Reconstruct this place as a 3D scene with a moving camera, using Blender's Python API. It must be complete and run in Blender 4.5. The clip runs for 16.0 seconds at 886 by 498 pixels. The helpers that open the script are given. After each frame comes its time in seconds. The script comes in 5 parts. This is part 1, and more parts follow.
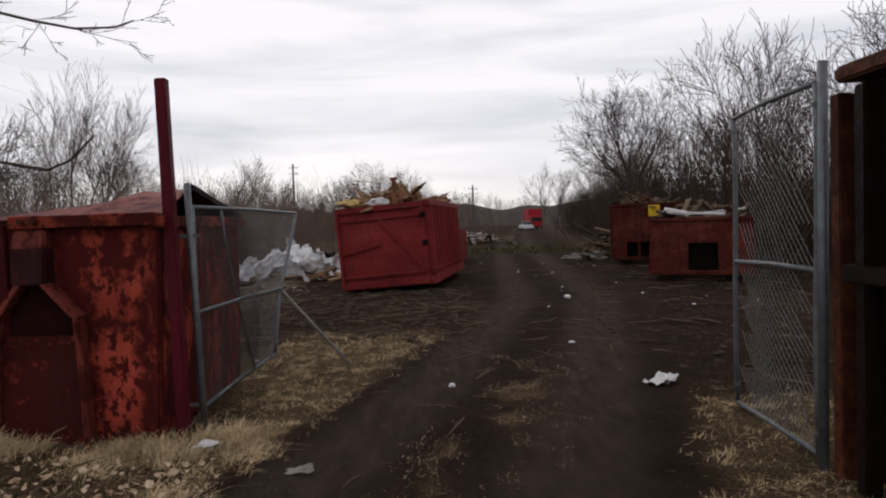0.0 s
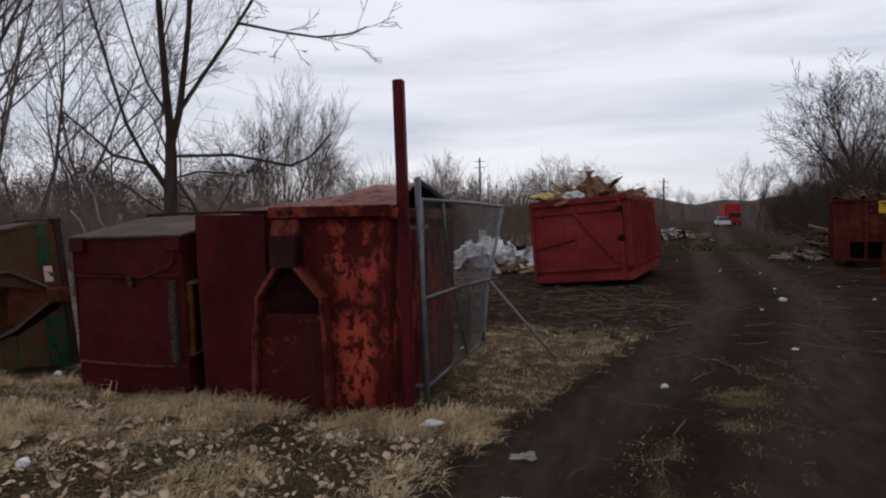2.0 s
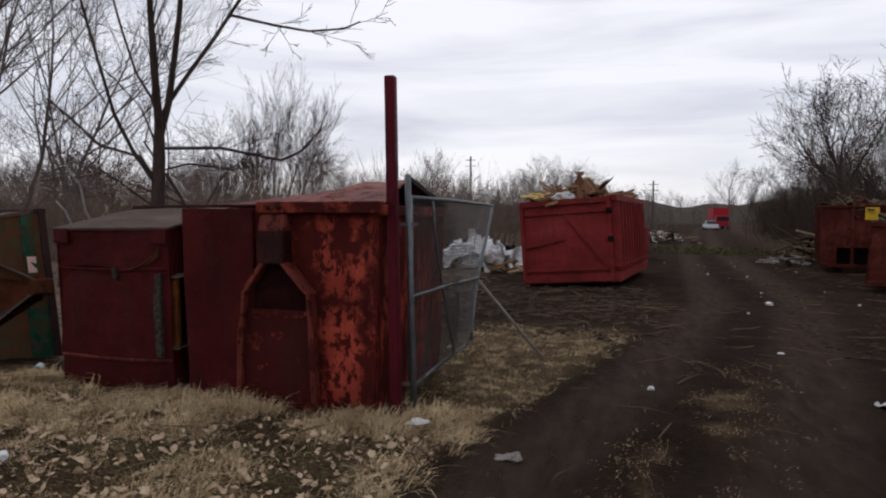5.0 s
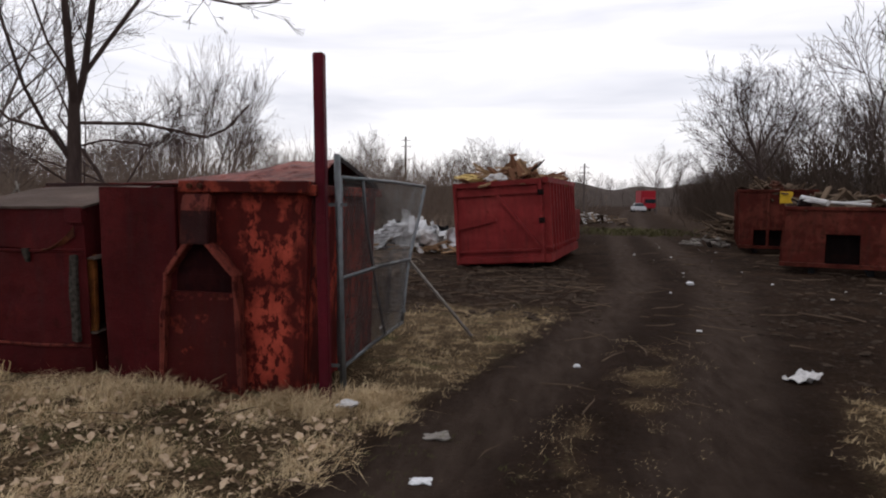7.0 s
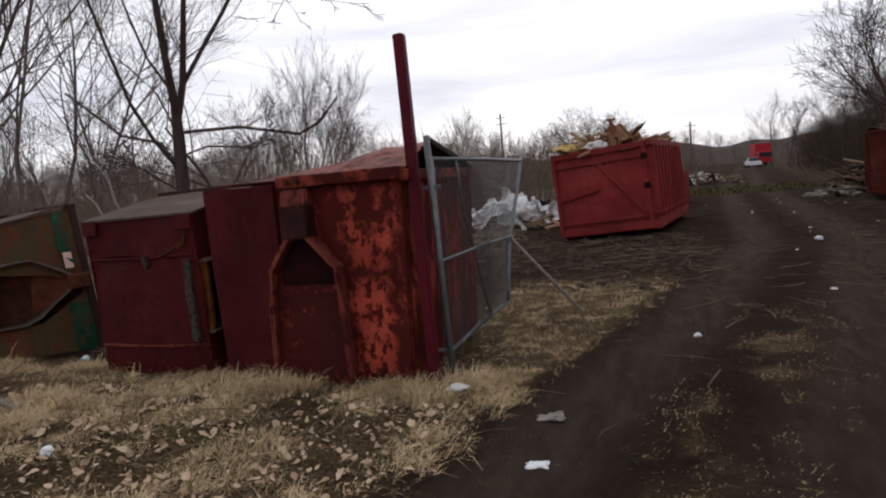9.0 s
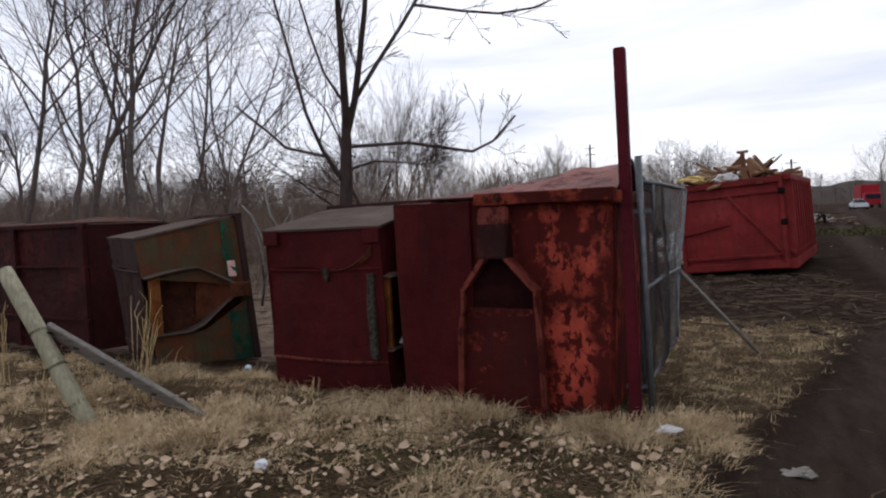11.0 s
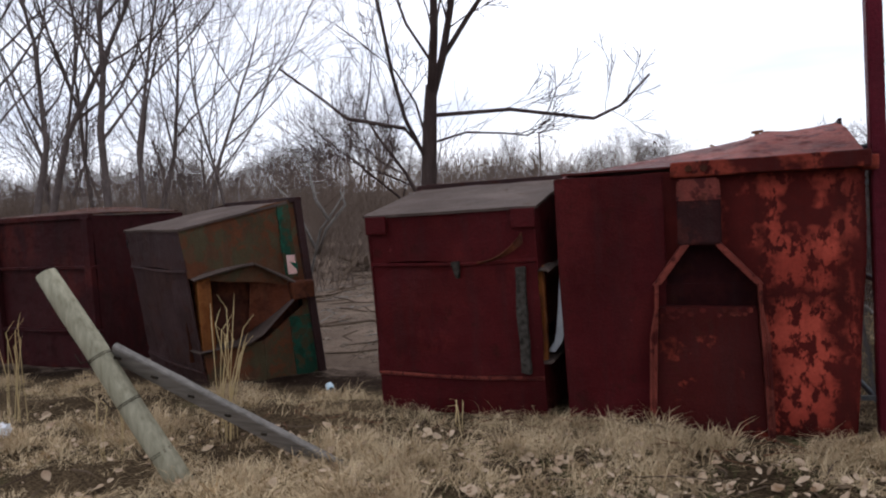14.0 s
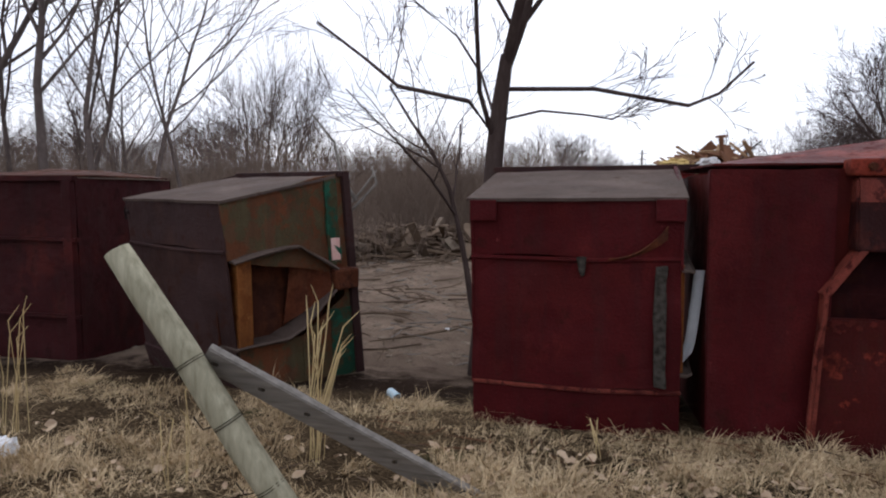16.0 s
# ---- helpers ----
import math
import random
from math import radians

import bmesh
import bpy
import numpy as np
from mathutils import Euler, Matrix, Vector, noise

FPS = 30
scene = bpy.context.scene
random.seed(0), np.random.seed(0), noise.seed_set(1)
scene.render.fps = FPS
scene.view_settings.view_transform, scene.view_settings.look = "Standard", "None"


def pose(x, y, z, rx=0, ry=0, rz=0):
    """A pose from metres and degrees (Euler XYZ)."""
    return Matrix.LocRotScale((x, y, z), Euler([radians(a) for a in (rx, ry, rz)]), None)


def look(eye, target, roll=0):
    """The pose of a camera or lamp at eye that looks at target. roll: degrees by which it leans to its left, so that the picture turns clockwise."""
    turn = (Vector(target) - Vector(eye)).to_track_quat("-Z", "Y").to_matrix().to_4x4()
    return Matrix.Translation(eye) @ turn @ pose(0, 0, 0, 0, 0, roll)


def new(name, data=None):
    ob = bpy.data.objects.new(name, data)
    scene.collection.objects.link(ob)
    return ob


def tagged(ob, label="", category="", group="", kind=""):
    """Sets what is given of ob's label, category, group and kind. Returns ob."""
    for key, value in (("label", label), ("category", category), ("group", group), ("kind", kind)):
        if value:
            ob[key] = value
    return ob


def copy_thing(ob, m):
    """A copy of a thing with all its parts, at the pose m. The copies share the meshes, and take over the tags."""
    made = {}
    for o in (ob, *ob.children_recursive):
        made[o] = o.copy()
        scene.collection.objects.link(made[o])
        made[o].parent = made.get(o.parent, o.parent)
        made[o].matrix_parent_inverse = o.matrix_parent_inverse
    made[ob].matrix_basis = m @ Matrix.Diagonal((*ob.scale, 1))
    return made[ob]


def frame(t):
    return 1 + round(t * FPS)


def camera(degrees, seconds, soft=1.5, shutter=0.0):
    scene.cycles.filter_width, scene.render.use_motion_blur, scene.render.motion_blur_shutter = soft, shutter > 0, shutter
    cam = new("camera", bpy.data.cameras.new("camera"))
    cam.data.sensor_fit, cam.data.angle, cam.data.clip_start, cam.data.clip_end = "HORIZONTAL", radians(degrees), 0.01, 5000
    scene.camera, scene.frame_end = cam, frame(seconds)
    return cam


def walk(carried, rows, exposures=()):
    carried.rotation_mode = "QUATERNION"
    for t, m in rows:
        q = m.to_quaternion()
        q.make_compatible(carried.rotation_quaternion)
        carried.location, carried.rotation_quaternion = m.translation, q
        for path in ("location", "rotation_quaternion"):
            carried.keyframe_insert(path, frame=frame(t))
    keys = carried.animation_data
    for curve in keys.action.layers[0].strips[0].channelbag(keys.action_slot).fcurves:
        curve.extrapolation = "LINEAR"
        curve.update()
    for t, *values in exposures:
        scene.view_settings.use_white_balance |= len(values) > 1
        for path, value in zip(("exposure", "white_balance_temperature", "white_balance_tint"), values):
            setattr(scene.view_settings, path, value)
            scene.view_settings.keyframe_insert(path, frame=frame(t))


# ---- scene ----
cam = camera(66.0, 16.0, 2.1)
METRES, EYE, TILT, LEAN, TURN = 5.5, 1.65, -2.2, 1.8, 0.0
ROWS = [
    (0.0, 0.0, 0.0, 0.0, 0.0, 0.0, -0.0),
    (0.5, -0.0198, 0.0001, -0.0009, 7.04, -0.87, -0.04),
    (1.0, -0.0463, -0.012, 0.0008, 11.64, 0.12, -0.37),
    (1.5, -0.0586, -0.0237, -0.0006, 14.48, 0.16, -1.26),
    (2.0, -0.0558, -0.0177, -0.0007, 15.13, -0.74, -1.35),
    (2.5, -0.0544, -0.0166, 0.0003, 13.12, -0.32, -1.78),
    (3.0, -0.053, -0.0167, 0.0008, 10.96, -0.31, -1.78),
    (3.5, -0.0522, -0.0175, -0.0005, 10.76, -0.2, -1.3),
    (4.0, -0.0551, -0.0157, -0.0001, 12.16, -0.2, -1.43),
    (6.5, -0.0572, -0.0106, -0.0012, 15.13, -2.13, -2.91),
    (7.0, -0.0495, -0.0101, 0.0005, 8.81, -2.25, -2.74),
    (7.5, -0.0484, -0.01, -0.0015, 7.35, -2.24, -2.48),
    (8.0, -0.0421, -0.0017, -0.0014, 6.04, -3.35, -1.98),
    (8.5, -0.0391, 0.0104, -0.0006, 7.19, -3.73, -1.28),
    (9.0, -0.0478, 0.0214, -0.0031, 17.31, -3.97, 2.5),
    (9.5, -0.0834, 0.004, -0.0014, 18.18, -2.6, 0.62),
    (12.0, -0.3328, 0.0248, -0.012, 26.26, -1.64, -0.19),
    (12.5, -0.3783, 0.058, -0.0119, 21.31, -2.79, -0.85),
    (13.0, -0.449, 0.0592, -0.0102, 16.88, -2.33, -1.85),
    (13.5, -0.5246, 0.0871, -0.0192, 15.97, -2.79, 0.89),
    (14.0, -0.5902, 0.1075, -0.0184, 18.56, -2.37, 0.83),
    (14.5, -0.6539, 0.1158, -0.0158, 11.8, -3.85, -0.67),
    (15.0, -0.7323, 0.1467, -0.0218, 14.53, -3.32, -0.74),
    (15.5, -0.7982, 0.1548, -0.0263, 12.05, -2.06, -2.72),
    (16.0, -0.8674, 0.1688, -0.0255, 10.71, -3.27, -2.35),
]
SKY = 1.0
# seconds, stops, kelvin, tint: the camera's own brightness
EXPOSURES = [(0.0, -0.12, 6650, 13), (0.6, -0.15, 6500, 12), (1.2, -0.28, 6250, 12), (4.0, -0.28, 6250, 12), (6.3, 0.05, 6550, 13), (9.5, 0.08, 6500, 13), (12.0, 0.15, 6050, 13), (13.5, 0.3, 6050, 13), (16.0, 0.4, 6100, 13)]
walk(cam, [(t, pose(0, 0, EYE, TILT, LEAN, TURN) @ pose(METRES * x, METRES * y, METRES * z, 90 + pitch, roll, yaw)) for t, x, y, z, yaw, pitch, roll in ROWS], EXPOSURES)

# ---- world and sun: a bright overcast winter day ----
world = bpy.data.worlds.new("overcast_sky")
scene.world = world
world.use_nodes = True
wn, wl = world.node_tree.nodes, world.node_tree.links
wn.clear()
w_out = wn.new("ShaderNodeOutputWorld")
w_sky = wn.new("ShaderNodeTexSky")
w_sky.sky_type, w_sky.sun_disc = "NISHITA", False
w_sky.sun_elevation, w_sky.sun_rotation = radians(42), radians(-14)
w_bg_sky = wn.new("ShaderNodeBackground")
w_bg_sky.inputs["Strength"].default_value = 0.012
wl.new(w_sky.outputs[0], w_bg_sky.inputs["Color"])
w_tc = wn.new("ShaderNodeTexCoord")
w_map = wn.new("ShaderNodeMapping")
w_map.inputs["Scale"].default_value = (1.2, 1.2, 9.0)
w_map.inputs["Rotation"].default_value = (radians(3), radians(-3), 0)
wl.new(w_tc.outputs["Generated"], w_map.inputs["Vector"])
w_noise = wn.new("ShaderNodeTexNoise")
w_noise.inputs["Scale"].default_value, w_noise.inputs["Detail"].default_value = 1.6, 5
w_noise.inputs["Distortion"].default_value = 0.4
wl.new(w_map.outputs[0], w_noise.inputs["Vector"])
w_ramp = wn.new("ShaderNodeValToRGB")
w_ramp.color_ramp.elements[0].position, w_ramp.color_ramp.elements[0].color = 0.34, (0.66, 0.68, 0.75, 1)
w_ramp.color_ramp.elements[1].position, w_ramp.color_ramp.elements[1].color = 0.60, (1.0, 1.0, 1.03, 1)
wl.new(w_noise.outputs["Fac"], w_ramp.inputs[0])
w_bg = wn.new("ShaderNodeBackground")
w_bg.inputs["Strength"].default_value = SKY * 0.95
wl.new(w_ramp.outputs[0], w_bg.inputs["Color"])
w_add = wn.new("ShaderNodeAddShader")
wl.new(w_bg.outputs[0], w_add.inputs[0])
wl.new(w_bg_sky.outputs[0], w_add.inputs[1])
wl.new(w_add.outputs[0], w_out.inputs["Surface"])
sun_data = bpy.data.lights.new("sun", "SUN")
sun_data.energy, sun_data.angle, sun_data.color = 0.5, radians(25), (1.0, 0.96, 0.9)
sun = new("sun", sun_data)
sun.matrix_world = look((-6, 24, 22), (0, 0, 0))


# ---- materials ----
def material(name, rough=0.8, metal=0.0):
    m = bpy.data.materials.new(name)
    m.use_nodes = True
    n, l = m.node_tree.nodes, m.node_tree.links
    b = n["Principled BSDF"]
    b.inputs["Roughness"].default_value, b.inputs["Metallic"].default_value = rough, metal
    b.inputs["Specular IOR Level"].default_value = 0.06 if rough < 0.7 else 0.02
    tc = n.new("ShaderNodeTexCoord")
    return m, n, l, b, tc.outputs["Object"]


def noise_fac(n, l, vec, scale, detail=4, lo=0.4, hi=0.6, stretch=None, rough=0.55):
    if stretch:
        mp = n.new("ShaderNodeMapping")
        mp.inputs["Scale"].default_value = stretch
        l.new(vec, mp.inputs["Vector"])
        vec = mp.outputs[0]
    t = n.new("ShaderNodeTexNoise")
    t.inputs["Scale"].default_value, t.inputs["Detail"].default_value, t.inputs["Roughness"].default_value = scale, detail, rough
    l.new(vec, t.inputs["Vector"])
    r = n.new("ShaderNodeMapRange")
    r.inputs["From Min"].default_value, r.inputs["From Max"].default_value = lo, hi
    l.new(t.outputs["Fac"], r.inputs["Value"])
    return r.outputs[0]


def mixed(n, l, fac, a, b, blend="MIX"):
    x = n.new("ShaderNodeMix")
    x.data_type, x.blend_type = "RGBA", blend
    for sock, v in ((x.inputs[0], fac), (x.inputs[6], a), (x.inputs[7], b)):
        if isinstance(v, (int, float)):
            sock.default_value = v
        elif isinstance(v, tuple):
            sock.default_value = (*v, 1)
        else:
            l.new(v, sock)
    return x.outputs[2]


def math_node(n, l, op, a, b=0.0):
    x = n.new("ShaderNodeMath")
    x.operation, x.use_clamp = op, True
    for sock, v in ((x.inputs[0], a), (x.inputs[1], b)):
        if isinstance(v, (int, float)):
            sock.default_value = v
        else:
            l.new(v, sock)
    return x.outputs[0]


def bumped(n, l, b, height, strength=0.3, distance=0.01):
    u = n.new("ShaderNodeBump")
    u.inputs["Strength"].default_value, u.inputs["Distance"].default_value = strength, distance
    l.new(height, u.inputs["Height"])
    l.new(u.outputs[0], b.inputs["Normal"])


def plain(name, a, c, scale=8.0, rough=0.8, metal=0.0, stretch=None, bump=0.3, grain=40.0, vary=0.0):
    """Two tones at a coarse scale and a fine grain."""
    m, n, l, b, vec = material(name, rough, metal)
    col = mixed(n, l, noise_fac(n, l, vec, scale, 5, 0.3, 0.7, stretch), a, c)
    g = noise_fac(n, l, vec, grain, 3, 0.25, 0.75, stretch)
    dark = tuple(v * 0.6 for v in a)
    col = mixed(n, l, math_node(n, l, "MULTIPLY", g, 0.5), col, dark)
    if vary:
        oi = n.new("ShaderNodeNewGeometry")
        col = mixed(n, l, math_node(n, l, "MULTIPLY", oi.outputs["Random Per Island"], vary), col, c)
    l.new(col, b.inputs["Base Color"])
    if bump:
        bumped(n, l, b, g, bump, 0.004)
    return m


def rusty(name, paint, faded, rust, patch=0.5, patch_scale=3.0, rust_amount=0.5, rough=0.65, streaks=0.4):
    """Old painted steel: worn paint in patches, rust in blotches, dark streaks of dirt running down, dents."""
    m, n, l, b, vec = material(name, rough)
    field_ = noise_fac(n, l, vec, patch_scale * 0.5, 4, 0.60 - patch * 0.3, 0.66 - patch * 0.3, (1, 1, 1.2), 0.6)
    flakes = noise_fac(n, l, vec, patch_scale * 2.6, 6, 0.42, 0.47, (1, 1, 0.55), 0.6)
    worn = math_node(n, l, "MULTIPLY", field_, flakes)
    col = mixed(n, l, worn, paint, faded)
    tone = noise_fac(n, l, vec, 1.3, 3, 0.3, 0.7)
    col = mixed(n, l, math_node(n, l, "MULTIPLY", tone, 0.75), col, tuple(v * 0.35 for v in paint))
    spots = noise_fac(n, l, vec, 7.0, 8, 0.66 - rust_amount * 0.2, 0.74 - rust_amount * 0.2, None, 0.65)
    col = mixed(n, l, math_node(n, l, "MULTIPLY", spots, 0.75), col, rust)
    run = noise_fac(n, l, vec, 5.0, 5, 0.5, 0.8, (2.2, 2.2, 0.22))
    col = mixed(n, l, math_node(n, l, "MULTIPLY", run, streaks), col, (0.03, 0.02, 0.018))
    grit = noise_fac(n, l, vec, 60.0, 3, 0.3, 0.7)
    col = mixed(n, l, math_node(n, l, "MULTIPLY", grit, 0.35), col, tuple(v * 0.4 for v in rust))
    blotch = noise_fac(n, l, vec, 3.3, 7, 0.42, 0.72, (1, 1, 0.6), 0.7)
    col = mixed(n, l, math_node(n, l, "MULTIPLY", blotch, 0.35), col, tuple(v * 0.35 for v in paint))
    scratch = noise_fac(n, l, vec, 14.0, 6, 0.66, 0.72, (1, 1, 0.5), 0.75)
    col = mixed(n, l, math_node(n, l, "MULTIPLY", scratch, 0.45), col, tuple(min(0.5, v * 1.6 + 0.02) for v in faded))
    l.new(col, b.inputs["Base Color"])
    rg = n.new("ShaderNodeMapRange")
    rg.inputs["To Min"].default_value, rg.inputs["To Max"].default_value = rough - 0.1, min(1.0, rough + 0.2)
    l.new(spots, rg.inputs["Value"])
    l.new(rg.outputs[0], b.inputs["Roughness"])
    dents = noise_fac(n, l, vec, 2.2, 3, 0.2, 0.8)
    h = math_node(n, l, "ADD", math_node(n, l, "MULTIPLY", dents, 0.8), math_node(n, l, "MULTIPLY", grit, 0.06))
    bumped(n, l, b, h, 0.75, 0.045)
    return m


RED_PATCHY = rusty("red_paint_patchy", (0.085, 0.011, 0.009), (0.46, 0.080, 0.045), (0.07, 0.014, 0.009), 0.44, 4.6, 0.45)
RED_DARK = rusty("dark_red_steel", (0.035, 0.010, 0.010), (0.10, 0.022, 0.016), (0.05, 0.013, 0.010), 0.3, 5.0, 0.5)
# paler partly from wear, partly as painted light caught by raised edges
RED_EDGE = rusty("red_paint_worn_lit_edges", (0.085, 0.014, 0.012), (0.26, 0.060, 0.042), (0.06, 0.018, 0.012), 0.6, 5.0, 0.5)
RED_SCUFFED = rusty("red_paint_scuffed", (0.070, 0.010, 0.009), (0.26, 0.042, 0.025), (0.055, 0.012, 0.009), 0.04, 9.0, 0.45)
# near-black red: the shade inside the pocket's recess is put into the colour
THROAT = rusty("shaded_throat_red_steel", (0.020, 0.005, 0.006), (0.035, 0.008, 0.008), (0.03, 0.009, 0.007), 0.3, 4.0, 0.4, 0.8)
MAROON = rusty("maroon_paint", (0.080, 0.0085, 0.010), (0.105, 0.013, 0.013), (0.040, 0.010, 0.008), 0.4, 2.0, 0.35)
MAROON_DULL = rusty("dull_maroon_paint", (0.050, 0.010, 0.011), (0.095, 0.016, 0.013), (0.030, 0.011, 0.010), 0.4, 1.5, 0.6)
LID_RED = rusty("lid_red_paint", (0.13, 0.020, 0.016), (0.30, 0.065, 0.045), (0.06, 0.015, 0.011), 0.5, 2.6, 0.5)
BROWN_GREEN = rusty("brown_green_paint", (0.120, 0.066, 0.036), (0.085, 0.080, 0.042), (0.14, 0.046, 0.021), 0.55, 3.0, 0.85)
OLIVE_DARK = rusty("dark_olive_paint", (0.052, 0.028, 0.027), (0.072, 0.036, 0.030), (0.05, 0.018, 0.012), 0.4, 2.0, 0.5)
GREEN = rusty("green_paint", (0.014, 0.068, 0.042), (0.02, 0.12, 0.075), (0.075, 0.042, 0.02), 0.5, 5.0, 0.95)
RUST_ORANGE = rusty("orange_rust", (0.26, 0.085, 0.022), (0.38, 0.15, 0.045), (0.10, 0.035, 0.014), 0.5, 4.0, 0.7)
RUST_BROWN = rusty("brown_rust", (0.080, 0.026, 0.015), (0.14, 0.046, 0.022), (0.04, 0.016, 0.010), 0.5, 4.0, 0.7)
RUST_RED = rusty("red_brown_rust", (0.15, 0.045, 0.022), (0.20, 0.07, 0.034), (0.07, 0.022, 0.012), 0.5, 4.0, 0.6)
LID_GREY = rusty("weathered_lid", (0.135, 0.100, 0.084), (0.165, 0.122, 0.102), (0.085, 0.055, 0.042), 0.4, 2.0, 0.2, 0.75, 0.12)
CONTAINER_RED = rusty("container_red", (0.30, 0.036, 0.036), (0.37, 0.055, 0.050), (0.12, 0.020, 0.016), 0.3, 1.4, 0.35, 0.6, 0.45)
CONTAINER_RUST = rusty("container_rusty_red", (0.11, 0.020, 0.014), (0.17, 0.042, 0.028), (0.055, 0.018, 0.011), 0.5, 1.6, 0.7)
POLE_RED = rusty("pole_maroon", (0.115, 0.011, 0.020), (0.13, 0.014, 0.022), (0.06, 0.010, 0.012), 0.3, 2.0, 0.3, 0.55, 0.2)
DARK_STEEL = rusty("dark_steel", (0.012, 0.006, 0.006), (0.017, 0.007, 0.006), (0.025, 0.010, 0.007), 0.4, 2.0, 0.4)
GALV = plain("galvanised_steel", (0.18, 0.19, 0.195), (0.10, 0.105, 0.11), 12, 0.5, 0.5, None, 0.15)
WIRE = plain("chain_link_wire", (0.21, 0.205, 0.20), (0.12, 0.115, 0.11), 12, 0.55, 0.5, None, 0.0)
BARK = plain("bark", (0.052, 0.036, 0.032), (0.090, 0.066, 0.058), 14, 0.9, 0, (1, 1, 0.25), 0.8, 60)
# paler than near bark, the far trees' haze put into the colour
BARK_FAR = plain("hazed_pale_bark", (0.095, 0.074, 0.066), (0.15, 0.122, 0.11), 3, 0.95, 0, None, 0.0, 10)
BRUSH_DARK = plain("dark_woods_brush", (0.040, 0.028, 0.021), (0.072, 0.053, 0.041), 2, 0.95, 0, None, 0.0, 10, 0.5)
BRUSH = plain("brush_stems", (0.115, 0.084, 0.064), (0.20, 0.152, 0.12), 2, 0.95, 0, None, 0.0, 10, 0.5)
STRAW = plain("straw_blades", (0.84, 0.66, 0.41), (0.24, 0.16, 0.085), 2.5, 0.85, 0, None, 0.0, 15, 0.75)
STALK = plain("tall_straw", (0.62, 0.48, 0.25), (0.45, 0.33, 0.16), 4, 0.8, 0, None, 0.0, 15)
LEAF = plain("dead_leaves", (0.20, 0.115, 0.06), (0.56, 0.43, 0.30), 9, 0.8, 0, None, 0.2, 30, 0.8)
GREENERY = plain("green_weeds", (0.060, 0.058, 0.024), (0.10, 0.090, 0.042), 5, 0.8, 0, None, 0.0, 30, 0.5)
STICK = plain("dead_sticks", (0.040, 0.026, 0.018), (0.16, 0.115, 0.08), 2, 0.9, 0, None, 0.0, 20, 0.8)
TIMBER = plain("raw_timber", (0.38, 0.26, 0.15), (0.22, 0.125, 0.07), 3, 0.8, 0, (1, 6, 6), 0.3, 25, 0.6)
TIMBER_DARK = plain("broken_brown_wood", (0.22, 0.10, 0.055), (0.12, 0.06, 0.035), 3, 0.8, 0, None, 0.3, 25, 0.6)
GREYWOOD = plain("grey_weathered_wood", (0.29, 0.265, 0.235), (0.14, 0.125, 0.11), 5, 0.85, 0, (1, 7, 7), 0.6, 30)
POSTWOOD = plain("greenish_post_wood", (0.42, 0.39, 0.28), (0.20, 0.185, 0.12), 5, 0.85, 0, (7, 7, 0.8), 0.6, 30)
WHITE = plain("white_plastic", (0.78, 0.79, 0.80), (0.60, 0.61, 0.62), 6, 0.5, 0, None, 0.15, 20)
WHITE_DIRTY = plain("dirty_white_scrap", (0.74, 0.74, 0.74), (0.42, 0.40, 0.38), 3, 0.7, 0, None, 0.2, 20, 0.5)
YELLOW = plain("yellow_panel", (0.75, 0.48, 0.04), (0.62, 0.36, 0.03), 4, 0.6, 0, None, 0.1)
FOAM = plain("yellow_foam", (0.62, 0.46, 0.19), (0.5, 0.36, 0.14), 5, 0.9, 0, None, 0.4)
BLACK = plain("black_rubber", (0.015, 0.015, 0.016), (0.03, 0.03, 0.03), 6, 0.8)
GLASS_DARK = plain("dark_glass", (0.02, 0.025, 0.03), (0.03, 0.035, 0.04), 4, 0.15, 0, None, 0.0)
CARPAINT = plain("white_car_paint", (0.70, 0.71, 0.73), (0.62, 0.63, 0.65), 2, 0.35, 0, None, 0.0)
TRUCKRED = plain("red_truck_paint", (0.36, 0.025, 0.035), (0.28, 0.02, 0.03), 2, 0.5, 0, None, 0.0)
TIE = plain("dark_wire", (0.03, 0.026, 0.022), (0.06, 0.045, 0.03), 10, 0.7, 0.4, None, 0)
BLUECAN = plain("pale_blue_can", (0.40, 0.58, 0.66), (0.72, 0.78, 0.80), 20, 0.4)
PINK = plain("pink_sticker", (0.70, 0.38, 0.32), (0.75, 0.60, 0.55), 10, 0.7)
CONCRETE_SCAB = plain("scabbed_underseal", (0.014, 0.011, 0.009), (0.10, 0.088, 0.074), 30, 0.95, 0, None, 1.0, 60)

# flaking of the large dumpster's face: bare orange-red fields beside the pocket, a dark weld between, streaks at the corner
m, n, l, b, vec = material("red_paint_flaked", 0.65)
RED_FLAKED = m
axes = n.new("ShaderNodeSeparateXYZ")
l.new(vec, axes.inputs[0])
wobble = noise_fac(n, l, vec, 4.0, 5, 0.3, 0.7, None, 0.65)


def span(axis, a, c, soft):
    """One between a and c along an axis, with a frayed edge."""
    v = n.new("ShaderNodeMath")
    v.operation = "MULTIPLY_ADD"
    l.new(wobble, v.inputs[0])
    v.inputs[1].default_value = 0.16
    l.new(axes.outputs[axis], v.inputs[2])
    lo, hi = n.new("ShaderNodeMapRange"), n.new("ShaderNodeMapRange")
    for r, p, q in ((lo, a - soft, a + soft), (hi, c + soft, c - soft)):
        r.inputs["From Min"].default_value, r.inputs["From Max"].default_value = p + 0.08, q + 0.08
        l.new(v.outputs[0], r.inputs["Value"])
    return math_node(n, l, "MULTIPLY", lo.outputs[0], hi.outputs[0])


